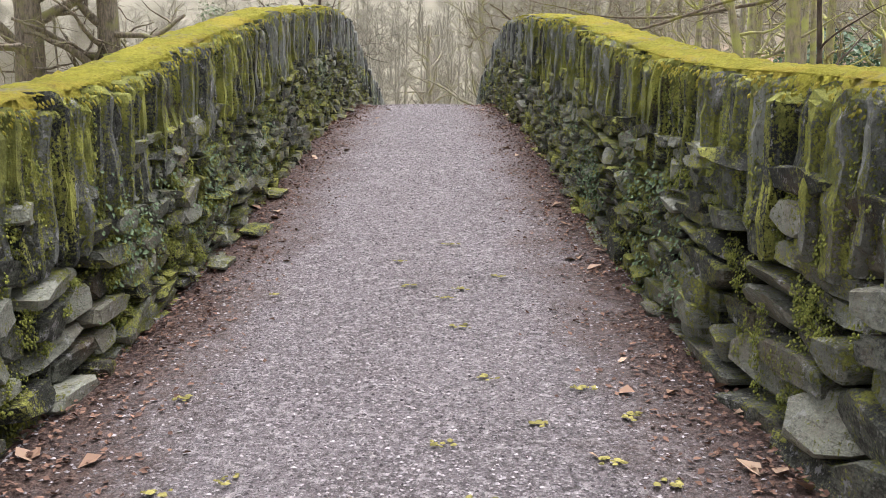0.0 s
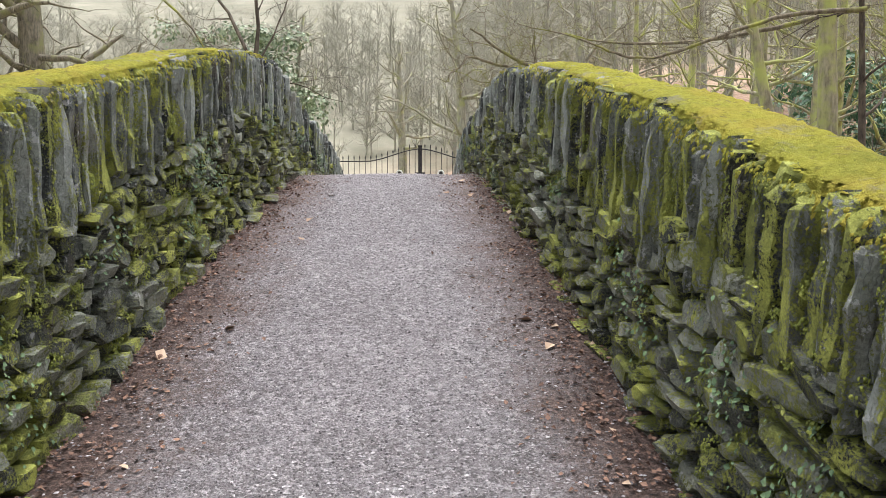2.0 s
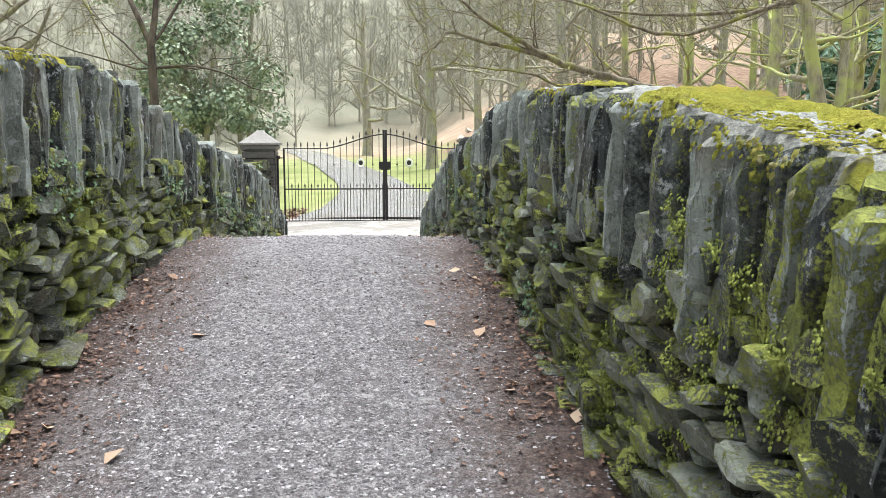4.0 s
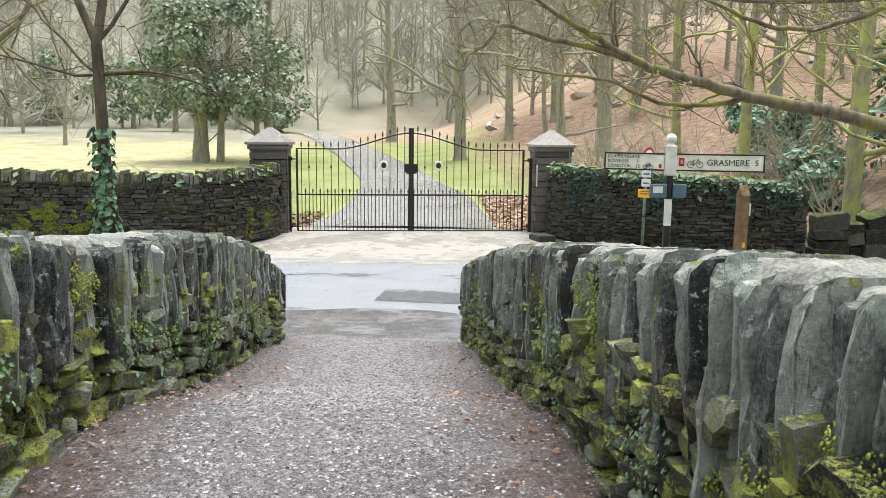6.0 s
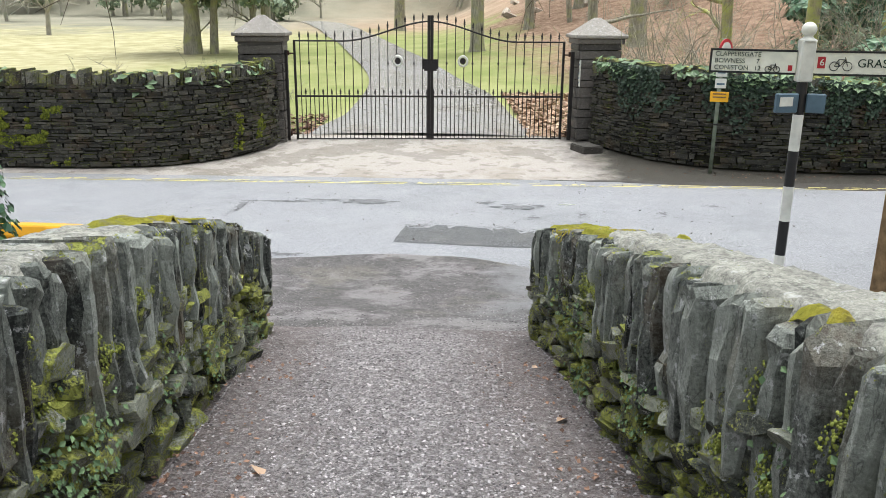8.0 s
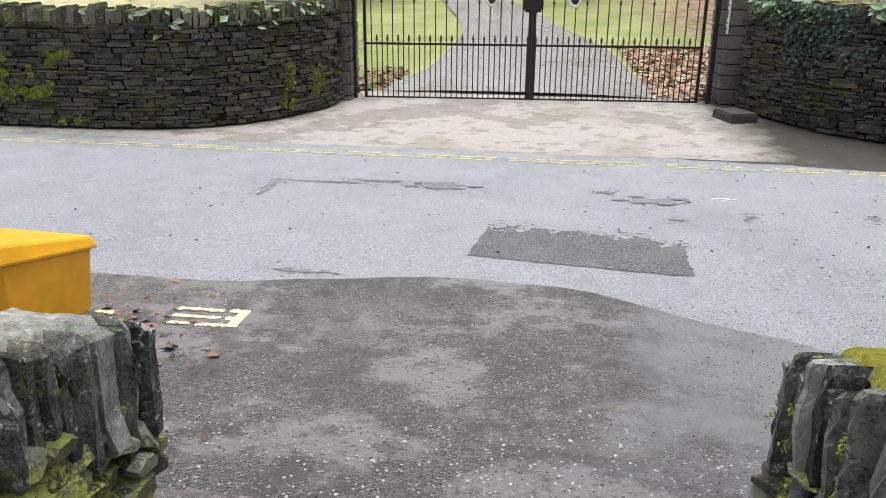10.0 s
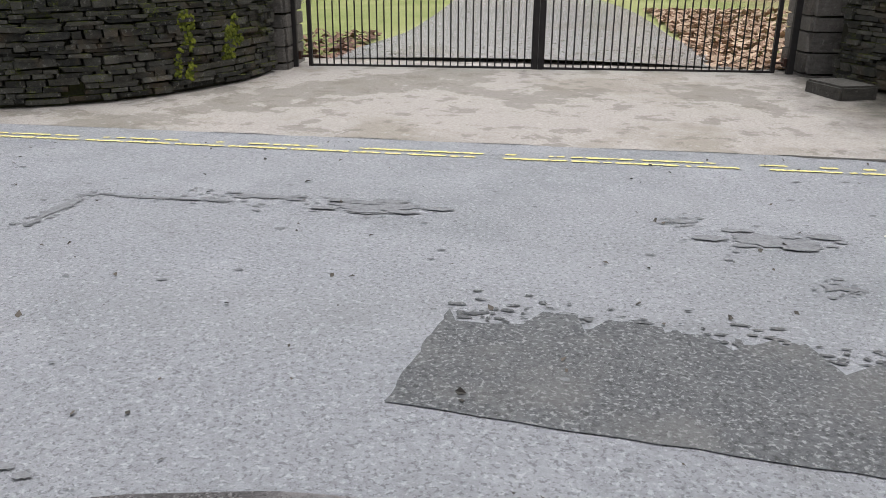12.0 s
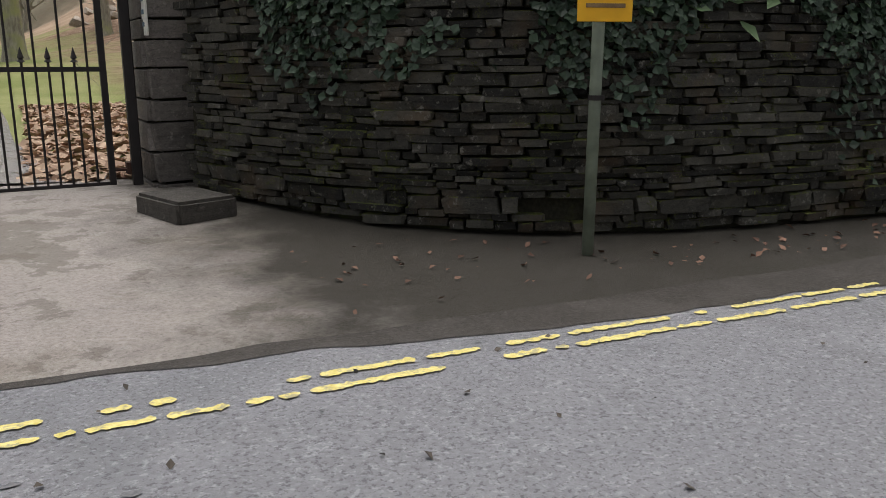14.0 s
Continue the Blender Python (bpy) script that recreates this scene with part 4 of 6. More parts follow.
tall_spike, low_spike = spike_mesh("spike", 0.15), spike_mesh("spike", 0.13)
g = Bag()
g.tube([Vector((0, 0, 0.02)), Vector((0, 0, 0.83))], [0.0085] * 2, 6)
dog_bar = g.mesh("dog_bar", iron)
gate_leaf((-3.28, 18.21, 0.33), GATE_RZ, 1, "closed black iron gate leaf with spearhead bars")
gate_leaf((1.94, 18.655, 0.33), GATE_RZ, -1, "closed black iron gate leaf with spearhead bars")
for x, y in ((-3.42, 18.13), (2.09, 18.60)):
    t = thing("gate_post", "slim black iron hanging post beside the pillar", "gate post", (x, y, 0.26), GATE_RZ, "gate hanging posts")
    part("post", bevelled(0.07, 0.07, 1.80, 0.008), iron, t)
    part("ground_socket", bevelled(0.20, 0.12, 0.05, 0.01), iron_rust, t)
t = thing("notice_plate", "small pale notice on the gate pillar", "notice", (2.20, 18.50, 1.42), GATE_RZ)
part("plate", bevelled(0.02, 0.12, 0.50, 0.004, at=(0, -0.12, 0)), white_paint, t)
for k in range(5):
    part("writing_bar", bevelled(0.024, 0.07, 0.03, 0.002, at=(-0.004, -0.12, 0.06 + k * 0.085)), blue_mat, t)
t = thing("stop_block", "worn stone block beside the gate pillar", "stone block", (2.27, 17.35, 0.30), 21)
part("block", bevelled(0.40, 0.54, 0.15, 0.02, 2), block_stone, t)


# ---- signs ----
def text_part(words, size, parent, at, material, name="lettering", rz=0, align="LEFT"):
    cu = bpy.data.curves.new(name, "FONT")
    cu.body, cu.size, cu.extrude, cu.align_x, cu.align_y = words, size, 0.0015, align, "CENTER"
    tmp = bpy.data.objects.new(name, cu)
    scene.collection.objects.link(tmp)
    dg = bpy.context.evaluated_depsgraph_get()
    me = bpy.data.meshes.new_from_object(tmp.evaluated_get(dg))
    bpy.data.objects.remove(tmp)
    me.name = name
    me.materials.clear()
    me.materials.append(material)
    ob = new(name, me)
    ob.parent = parent
    ob.matrix_basis = pose(*at, 90, 0, rz)
    return ob


def bicycle(bag, x, z, s):
    for cx in (0, 1.05):
        ring = [Vector((x + s * (cx + 0.36 * math.cos(a)), -0.021, z + s * 0.36 * math.sin(a))) for a in [2 * math.pi * k / 16 for k in range(17)]]
        bag.tube(ring, [0.0035] * 17, 4, False)
    pts = {"a": (0, 0), "b": (0.42, 0.0), "c": (0.30, 0.55), "d": (0.88, 0.55), "e": (1.05, 0), "h": (0.80, 0.75)}
    for i, j in ("ab", "ac", "cb", "cd", "bd", "de", "dh"):
        bag.tube([Vector((x + s * pts[i][0], -0.021, z + s * pts[i][1])), Vector((x + s * pts[j][0], -0.021, z + s * pts[j][1]))], [0.0035] * 2, 4)


def finger_arm(post, x0, x1, rz, words, label):
    g = Bag()
    g.box(min(x0, x1), max(x0, x1), -0.015, 0.015, 2.0, 2.19)
    arm = part("arm", g, cream_paint, post, label, m=pose(0, 0, 0, 0, 0, rz))
    for nm, a, b, c, d in (("edge_rail", x0, x1, 2.185, 2.203), ("edge_rail", x0, x1, 1.987, 2.005), ("end_rail", x1 - 0.009, x1 + 0.009, 1.987, 2.203)):
        e = Bag()
        e.box(min(a, b), max(a, b), -0.02, 0.02, c, d)
        part(nm, e, black_paint, arm)
    return arm


post = thing("fingerpost", "black and white banded fingerpost with cream arms and ball finial", "signpost", (3.0, 9.86, 0.26))
z = 0.0
for k, (h, m) in enumerate(((0.32, white_paint), (0.33, black_paint), (0.33, white_paint), (0.33, black_paint), (0.33, white_paint), (0.30, black_paint))):
    g = Bag()
    g.tube([Vector((0, 0, z)), Vector((0, 0, z + h))], [0.047] * 2, 20)
    part("band", g, m, post, smooth=False)
    z += h
g = bevelled(0.125, 0.125, 0.36, 0.012, at=(0, 0, 1.93))
part("arm_collar", g, white_paint, post, "white cast arm collar")
g = Bag()
g.tube([Vector((0, 0, c)) for c in (2.28, 2.29, 2.31, 2.33)], [0.078, 0.078, 0.045, 0.036], 16)
g.tube([Vector((0, 0, 2.38 + 0.065 * math.sin(a))) for a in [math.pi * (k / 10 - 0.5) for k in range(11)]], [max(0.004, 0.065 * math.cos(math.pi * (k / 10 - 0.5))) for k in range(11)], 16)
part("finial", g, white_paint, post, "white ball finial", True)
arm = finger_arm(post, 0.07, 1.10, -8, "", "cream arm with black capitals")
text_part("GRASMERE  5", 0.103, arm, (0.43, -0.019, 2.095), sign_ink)
g = Bag()
g.box(0.10, 0.165, -0.019, 0.0, 2.05, 2.15)
part("route_badge", g, red_paint, arm, "red route badge")
text_part("6", 0.08, arm, (0.117, -0.021, 2.10), white_paint)
g = Bag()
bicycle(g, 0.24, 2.07, 0.105)
part("bicycle_symbol", g, black_paint, arm)
arm = finger_arm(post, -0.07, -0.80, -22, "", "cream arm with three lines of capitals")
for k, words in enumerate(("CLAPPERSGATE", "BOWNESS      7", "CONISTON   12")):
    text_part(words, 0.057, arm, (-0.765, -0.019, 2.155 - 0.06 * k), sign_ink)
g = Bag()
bicycle(g, -0.30, 2.03, 0.07)
part("bicycle_symbol", g, black_paint, arm)
g = Bag()
g.box(-0.135, -0.10, -0.019, 0.0, 2.02, 2.07)
part("route_badge", g, red_paint, arm, "red route badge")
box = thing("notice_box", "slate blue notice box strapped round the post", "notice box", (2.855, 9.80, 1.92), 14)
part("case", bevelled(0.22, 0.05, 0.17, 0.01), blue_mat, box)
part("paper", bevelled(0.13, 0.006, 0.08, 0.001, at=(-0.02, -0.03, 0.06)), white_paint, box)
box = thing("notice_box", "slate blue notice box strapped round the post", "notice box", (3.115, 9.80, 1.92), -20)
part("case", bevelled(0.16, 0.05, 0.17, 0.01), blue_mat, box)

way = thing("waymarker_post", "weathered wooden waymarker post with a pointed top", "waymarker", (3.80, 9.52, 0.26), 20)
g = bevelled(0.115, 0.115, 1.72, 0.008)
part("post", g, old_wood, way)
g = Bag()
g.add([(-0.058, -0.058, 1.72), (0.058, -0.058, 1.72), (0.058, 0.058, 1.72), (-0.058, 0.058, 1.72), (-0.058, 0, 1.85), (0.058, 0, 1.85)], [(0, 1, 5, 4), (2, 3, 4, 5), (1, 2, 5), (3, 0, 4), (3, 2, 1, 0)])
part("pointed_top", g, old_wood, way)
part("marker_disc", bevelled(0.02, 0.10, 0.15, 0.006, at=(0.068, -0.01, 1.48)), white_paint, way, "pale square marker")
g = Bag()
g.box(-0.02, 0.02, -0.061, -0.057, 1.10, 1.16)
part("arrow", g, yellow_plate_mat, way)

pole = thing("parking_sign", "grey-green pole with yellow plate and round sign", "road sign", (4.04, 15.60, 0.27), -14)
g = Bag()
g.tube([Vector((0, 0, 0)), Vector((0.015, 0, 2.15))], [0.031] * 2, 14)
part("pole", g, green_paint, pole, smooth=True)
g = Bag()
g.tube([Vector((0.012, 0, 0.79)), Vector((0.012, 0, 0.815))], [0.043] * 2, 14)
part("pole_clip", g, iron, pole)
part("yellow_plate", bevelled(0.28, 0.012, 0.16, 0.004, at=(0.02, -0.045, 1.165)), yellow_plate_mat, pole, "yellow plate with faded writing")
for k in range(2):
    part("writing_bar", bevelled(0.20, 0.004, 0.02, 0.001, at=(0.02, -0.053, 1.23 + k * 0.05)), old_wood, pole)
for k, z in enumerate((1.38, 1.56)):
    part("white_plate", bevelled(0.17, 0.012, 0.15, 0.004, at=(0.02, -0.045, z)), white_paint, pole, "white plate with small print")
    part("writing_bar", bevelled(0.12, 0.004, 0.03, 0.001, at=(0.02, -0.053, z + 0.05)), blue_mat, pole)
disc = Bag()
disc.tube([Vector((0.02, -0.05, 1.95)), Vector((0.02, -0.035, 1.95))], [0.19, 0.19], 28)
part("round_sign", disc, red_paint, pole, "round red-rimmed sign", m=pose(0, 0, 0, 0, 0, 55))
disc = Bag()
disc.tube([Vector((0.02, -0.056, 1.95)), Vector((0.02, -0.0505, 1.95))], [0.14, 0.14], 28)
part("sign_face", disc, white_paint, pole, m=pose(0, 0, 0, 0, 0, 55))

# ---- grit bin ----
bin_ = thing("grit_bin", "yellow plastic grit bin with a sloping lid", "grit bin", (-3.50, 9.32, 0.29), -4)


def tapered(bag, x0, x1, y0, y1, z0, z1, tip, k):
    """A block whose foot is k times its top, the top sloping down by tip towards the back."""
    mx, my = (x0 + x1) / 2, (y0 + y1) / 2
    for f, z, t in ((k, z0, 0), (k + 0.03, z0 + 0.02, 0), (1, z1, tip)):
        for x, y in ((x0, y0), (x1, y0), (x1, y1), (x0, y1)):
            bag.v.append((mx + (x - mx) * f, my + (y - my) * f, z - t * (y - y0) / (y1 - y0)))
    o = len(bag.v) - 12
    for j in (0, 4):
        bag.f += [tuple(o + j + i for i in (k2, (k2 + 1) % 4, (k2 + 1) % 4 + 4, k2 + 4)) for k2 in range(4)]
    bag.f += [(o + 3, o + 2, o + 1, o), (o + 8, o + 9, o + 10, o + 11)]


g = Bag()
tapered(g, -0.60, 0.60, -0.28, 0.34, 0.08, 0.60, 0.14, 0.9)
part("body", g, yellow_plastic, bin_)
for x0, x1 in ((-0.655, -0.12), (0.12, 0.655)):
    g = Bag()
    tapered(g, x0, x1, -0.355, 0.345, 0.08, 0.602, 0.14, 0.88)
    panel = part("end_panel", g, yellow_plastic, bin_)
    md = panel.modifiers.new("bevel", "BEVEL")
    md.width, md.segments = 0.015, 2
part("foot", bevelled(1.02, 0.52, 0.12, 0.02, 2), yellow_dirty, bin_, "grimy foot of the bin", m=Matrix.Translation((0, 0.01, 0)))
g = Bag()
g.v = [(-0.70, -0.40, 0.600), (0.68, -0.40, 0.600), (0.68, 0.40, 0.445), (-0.70, 0.40, 0.445), (-0.665, -0.36, 0.71), (0.645, -0.36, 0.71), (0.65, 0.37, 0.53), (-0.665, 0.37, 0.53)]
g.f = [(3, 2, 1, 0), (4, 5, 6, 7), (0, 1, 5, 4), (1, 2, 6, 5), (2, 3, 7, 6), (3, 0, 4, 7)]
lid = part("lid", g, yellow_plastic, bin_)
md = lid.modifiers.new("bevel", "BEVEL")
md.width, md.segments = 0.02, 2


# ---- road markings and patches ----
def blob(cx, cy, rx, ry, z, seed, n=40, jag=0.12, square=0.0):
    g = Bag()
    g.v.append((cx, cy, z))
    for k in range(n):
        a = 2 * math.pi * k / n
        c, s = math.cos(a), math.sin(a)
        q = (abs(c) ** (2 + square) + abs(s) ** (2 + square)) ** (-1 / (2 + square))
        d = q * (1 + jag * noise.noise((c * 2.5, s * 2.5, seed)) + jag * 0.8 * noise.noise((c * 9, s * 9, seed)))
        g.v.append((cx + rx * c * d, cy + ry * s * d, z))
    g.f = [(0, 1 + k, 1 + (k + 1) % n) for k in range(n)]
    return g


def road_z(y):
    return ROAD_Z + 0.03 * (1 - ((y - 12.7) / 2.4) ** 2)


def flat_patch(name, material, outline, label, category):
    """A thin layer on the road, its outline jagged, following the camber."""
    g = Bag()
    g.v = [(x, y, road_z(y) + 0.005) for x, y in outline]
    g.f = [tuple(range(len(outline)))]
    return tagged(new(name, g.mesh(name, material)), label, category, kind="structure")


r = random.Random(5)
edge = []
for (x0, y0), (x1, y1), j in (((-0.80, 11.22), (0.86, 11.04), 0.006), ((0.86, 11.04), (0.84, 11.72), 0.03), ((0.84, 11.72), (-0.70, 11.92), 0.11), ((-0.70, 11.92), (-0.80, 11.22), 0.012)):
    for k in range(16):
        t = k / 16
        edge.append((x0 + (x1 - x0) * t + r.uniform(-j, j) * 0.6, y0 + (y1 - y0) * t + r.uniform(-j, j)))
flat_patch("tarmac_patch", tarmac_dark, edge, "dark rough rectangular tarmac repair in the road", "road repair")
g = Bag()
for _ in range(150):
    t = r.random()
    x, y = -0.72 + 1.6 * t + r.gauss(0, 0.06), 11.90 - 0.19 * t + abs(r.gauss(0, 0.11)) - 0.03
    bl = blob(x, y, r.uniform(0.007, 0.03), r.uniform(0.004, 0.014), road_z(y) + 0.0054, r.random() * 9, 9, 0.5)
    g.add(bl.v, bl.f)
tagged(new("patch_crumbs", g.mesh("patch_crumbs", tarmac_dark)), "dark crumbs broken off the tarmac repair", "road repair", kind="stuff")
twig = thing("fallen_twig", "bare forked pale twig lying on the road", "twig", (1.41, 13.14, road_z(13.1) + 0.012), 5)
g = Bag()
g.tube([Vector((-0.12, 0, 0)), Vector((0.0, 0.012, 0.004)), Vector((0.11, -0.012, 0))], [0.0045, 0.004, 0.002], 5)
g.tube([Vector((0.06, 0, 0.002)), Vector((-0.02, -0.045, 0)), Vector((-0.05, -0.07, 0))], [0.0035, 0.003, 0.0015], 5)
part("stick", g, cream_paint, twig)
WORN = [(0.74, 12.98, 0.30, 0.15, 14), (0.32, 13.22, 0.08, 0.05, 4), (-1.30, 13.20, 0.36, 0.13, 14), (-1.95, 13.28, 0.30, 0.05, 8), (-2.55, 13.14, 0.40, 0.035, 9), (-2.97, 12.85, 0.05, 0.28, 7), (-1.93, 10.71, 0.24, 0.03, 7), (1.55, 12.6, 0.06, 0.05, 3), (0.9, 12.4, 0.06, 0.03, 3), (3.4, 13.2, 0.1, 0.06, 5), (2.6, 12.7, 0.07, 0.04, 3)]


def worn_spot(cx, cy, rx, ry, pieces, seed):
    """A worn-through spot: a jagged middle with crumbs round it."""
    rr = random.Random(seed)
    t = thing("worn_patch", "dark worn-through spot in the road surface", "road patch", (cx, cy, road_z(cy)))
    for k in range(pieces):
        a, d = rr.uniform(0, 6.28), (0 if k == 0 else rr.uniform(0.35, 1.15))
        s = (0.62 if k == 0 else rr.uniform(0.08, 0.3))
        px, py = rx * d * math.cos(a), ry * d * math.sin(a)
        bl = blob(px, py, max(0.02, rx * s), max(0.015, ry * s), 0, seed + k * 1.7, 30, 0.4)
        g = Bag()
        g.v = [(x, y, road_z(cy + y) - road_z(cy) + 0.005 + 0.0004 * k) for x, y, _ in bl.v]
        g.f = bl.f
        part("worn_piece", g, worn_mat, t)


for k, (cx, cy, rx, ry, n) in enumerate(WORN):
    worn_spot(cx, cy, rx, ry, n, 40 + k)
sr = random.Random(61)
g = Bag()
for _ in range(900):
    x, y = sr.uniform(-7, 7), sr.uniform(10.9, 14.7)
    if sr.random() < 0.6:
        cx, cy, rx, ry, _n = sr.choice(WORN)
        x, y = sr.gauss(cx, rx * 0.9), sr.gauss(cy, 0.03 + ry * 0.9)
    k = sr.random() ** 3
    bl = blob(x, y, 0.005 + 0.022 * k, 0.004 + 0.012 * k, road_z(y) + 0.0046, sr.random() * 9, 8, 0.5)
    g.add(bl.v, bl.f)
tagged(new("road_pits", g.mesh("road_pits", worn_mat)), "small dark pits scattered over the road surface", "road patch", kind="stuff")


def worn_line(x0, x1, y_at, w, z_at, seed, duty):
    """A painted line, broken into worn dabs with ragged sides."""
    rr = random.Random(seed)
    g = Bag()
    x = x0
    while x < x1:
        ln = rr.uniform(0.06, 0.5) if rr.random() < duty else rr.uniform(0.03, 0.1)
        ln = min(ln, max(0.02, x1 - x))
        n = max(4, int(ln / 0.014))
        a = len(g.v)
        for i in range(n + 1):
            xx = x + ln * i / n
            k = 0.3 if i in (0, n) else 1
            wa, wb = w * rr.uniform(0.22, 0.62) * k, w * rr.uniform(0.22, 0.62) * k
            c = y_at(xx)
            g.v += [(xx, c - wa, z_at(xx, c - wa)), (xx, c + wb, z_at(xx, c + wb))]
        g.f += [(a + i * 2, a + i * 2 + 2, a + i * 2 + 3, a + i * 2 + 1) for i in range(n)]
        x += ln + (rr.uniform(0.01, 0.05) if rr.random() < duty else rr.uniform(0.06, 0.35))
    return g


on_road = lambda x, y: road_z(y) + 0.006
for k, (y, d) in enumerate(((14.50, 0.9), (14.62, 0.6))):
    bend = lambda x, y=y: y + 0.02 * noise.noise((x * 0.5, y, 0))
    tagged(new("yellow_line", worn_line(-30, 30, bend, 0.046, on_road, 50 + k, d).mesh("yellow_line", line_mat)), "worn yellow kerbside line, broken into dabs", "road marking", "double yellow lines", "structure")
on_court = lambda x, y: deck_z(y) + 0.024
for k in range(3):
    y = 9.84 - 0.125 * k
    tagged(new("pale_line", worn_line(-2.44 + 0.03 * k, -2.0, lambda x, y=y: y + 0.03 * (x + 2), 0.06, on_court, 60 + k, 1.0).mesh("pale_line", line_pale)), "cracked pale yellow bar painted on the forecourt", "road marking", "forecourt bars", "structure")
g = Bag()
g.v = [(x, y, deck_z(y) + 0.026) for x, y in ((-2.02, 9.57), (-1.95, 9.57), (-1.97, 9.86), (-2.03, 9.86))]
g.f = [(0, 1, 2, 3)]
tagged(new("pale_line", g.mesh("pale_line", line_pale)), "cracked pale yellow bar painted on the forecourt", "road marking", "forecourt bars", "structure")
for k in range(2):
    tagged(new("pale_line", worn_line(-4.6, -2.72, lambda x, k=k: 9.68 - 0.12 * k, 0.06, on_court, 70 + k, 0.9).mesh("pale_line", line_pale)), "cracked pale yellow line painted on the forecourt", "road marking", "forecourt bars", "structure")


# ---- trees ----
def limb(bag, p, d, length, radius, r, sides=6, wander=0.16, lift=0.0, end=0.25, segs=None):
    """A tapering, wandering limb; gives its points and radii."""
    n = segs or max(3, int(length / 0.45))
    n = min(n, 14)
    pts, rad = [p.copy()], [radius]
    d = d.normalized()
    for i in range(n):
        d = (d + Vector((r.gauss(0, wander), r.gauss(0, wander), r.gauss(0, wander) + lift))).normalized()
        pts.append(pts[-1] + d * length / n)
        rad.append(radius * (1 - (1 - end) * (i + 1) / n))
    bag.tube(pts, rad, sides, False)
    return pts, rad


def spray(bag, pts, rad, r, depth, count, ratio=0.55, length=1.0, start=0.3, lift=0.05, sides=4, wander=0.2, spread=1.0):
    """Side branches along a limb, then twigs on those."""
    for _ in range(count):
        t = r.uniform(start, 1.0) * (len(pts) - 1)
        i = min(int(t), len(pts) - 2)
        p = pts[i].lerp(pts[i + 1], t - i)
        ax = (pts[i + 1] - pts[i]).normalized()
        side = Vector((r.gauss(0, 1), r.gauss(0, 1), r.gauss(0.2, 0.7))).normalized()
        d = (ax * r.uniform(0.3, 0.9) + side * spread).normalized()
        rr = max(0.004, rad[i] * ratio * r.uniform(0.6, 1.0))
        ln = length * r.uniform(0.55, 1.2)
        q, qr = limb(bag, p, d, ln, rr, r, max(3, sides), wander, lift, 0.3, 5 if depth else 3)
        if depth > 0:
            spray(bag, q, qr, r, depth - 1, max(2, count // 2), 0.6, length * 0.55, 0.25, lift, sides - 1, wander, spread)


def bare_tree(x, y, h, rad, bark, label, lean=(0, 0), seed=1, limbs=9, name="tree", first=0.3, reach=0.32, depth=2, twigs=5, group="", low=None):
    r = random.Random(seed)
    z0 = land_z(x, y) - 0.1
    t = thing(name, label, "tree", (x, y, z0), 0, group)
    g = Bag()
    p = Vector((0, 0, 0))
    n = 12
    pts, rads = [], []
    wob = [r.uniform(0, 6) for _ in range(2)]
    for i in range(n + 1):
        u = i / n
        pts.append(Vector((lean[0] * u * h + 0.03 * h * math.sin(u * 3 + wob[0]) * u, lean[1] * u * h + 0.02 * h * math.sin(u * 4 + wob[1]) * u, u * h)))
        rads.append(rad * (1.35 if i == 0 else 1.0) * (1 - 0.72 * u))
    pts.insert(1, Vector((0, 0, min(0.35, h * 0.03))))
    rads.insert(1, rad * 1.05)
    g.tube(pts, rads, 12, False)
    part("trunk", g, bark, t, smooth=True)
    c = Bag()
    for k in range(limbs):
        u = first + (1 - first) * (k + r.random()) / limbs
        i = min(n, int(u * n) + 1)
        a = r.uniform(0, 2 * math.pi)
        d = Vector((math.cos(a), math.sin(a), r.uniform(0.1, 0.9)))
        q, qr = limb(c, pts[i], d, h * reach * (1.25 - 0.7 * u) * r.uniform(0.8, 1.2), rads[i] * 0.5, r, 5, 0.17, 0.03, 0.25, 8)
        spray(c, q, qr, r, depth - 1, twigs, 0.55, h * reach * 0.45, 0.2, 0.02, 4, 0.22)
    for a, z, ln, rr, lf in low or ():
        d = Vector((math.cos(radians(a)), math.sin(radians(a)), lf))
        q, qr = limb(c, Vector((lean[0] * z, lean[1] * z, z)), d, ln, rr, r, 6, 0.16, 0.0, 0.2, 10)
        spray(c, q, qr, r, 1, 9, 0.5, ln * 0.4, 0.15, -0.03, 4, 0.25)
    part("crown", c, bark, t, smooth=True)
    return t


bare_tree(-12.6, 18.6, 13, 0.52, bark_old, "large grey-barked tree with low spreading limbs", seed=3, limbs=14, low=((-20, 3.4, 4.5, 0.16, 0.1), (-60, 4.0, 5, 0.14, 0.2), (200, 3.6, 3.5, 0.14, 0.0), (-100, 4.6, 4, 0.12, -0.1), (-10, 5.2, 5, 0.12, 0.1)))
bare_tree(-15.0, 17.6, 13, 0.62, bark_old, "large grey-barked tree with low spreading limbs", seed=4, limbs=14, low=((10, 3.6, 4.5, 0.2, 0.25), (-70, 3.8, 4, 0.16, 0.1), (-130, 4.6, 4, 0.14, 0.0)))
bare_tree(7.85, 9.95, 11, 0.23, bark_mossy, "stout moss-covered tree on the river bank", seed=5, limbs=8, first=0.45)
bare_tree(7.35, 10.0, 6.5, 0.17, bark_mossy, "leaning mossy tree on the river bank", (-0.24, -0.01), seed=6, limbs=6, first=0.5)
bare_tree(8.1, 9.15, 8, 0.085, bark_dark, "slim dark sapling on the river bank", (-0.01, 0), seed=7, limbs=7, first=0.35)
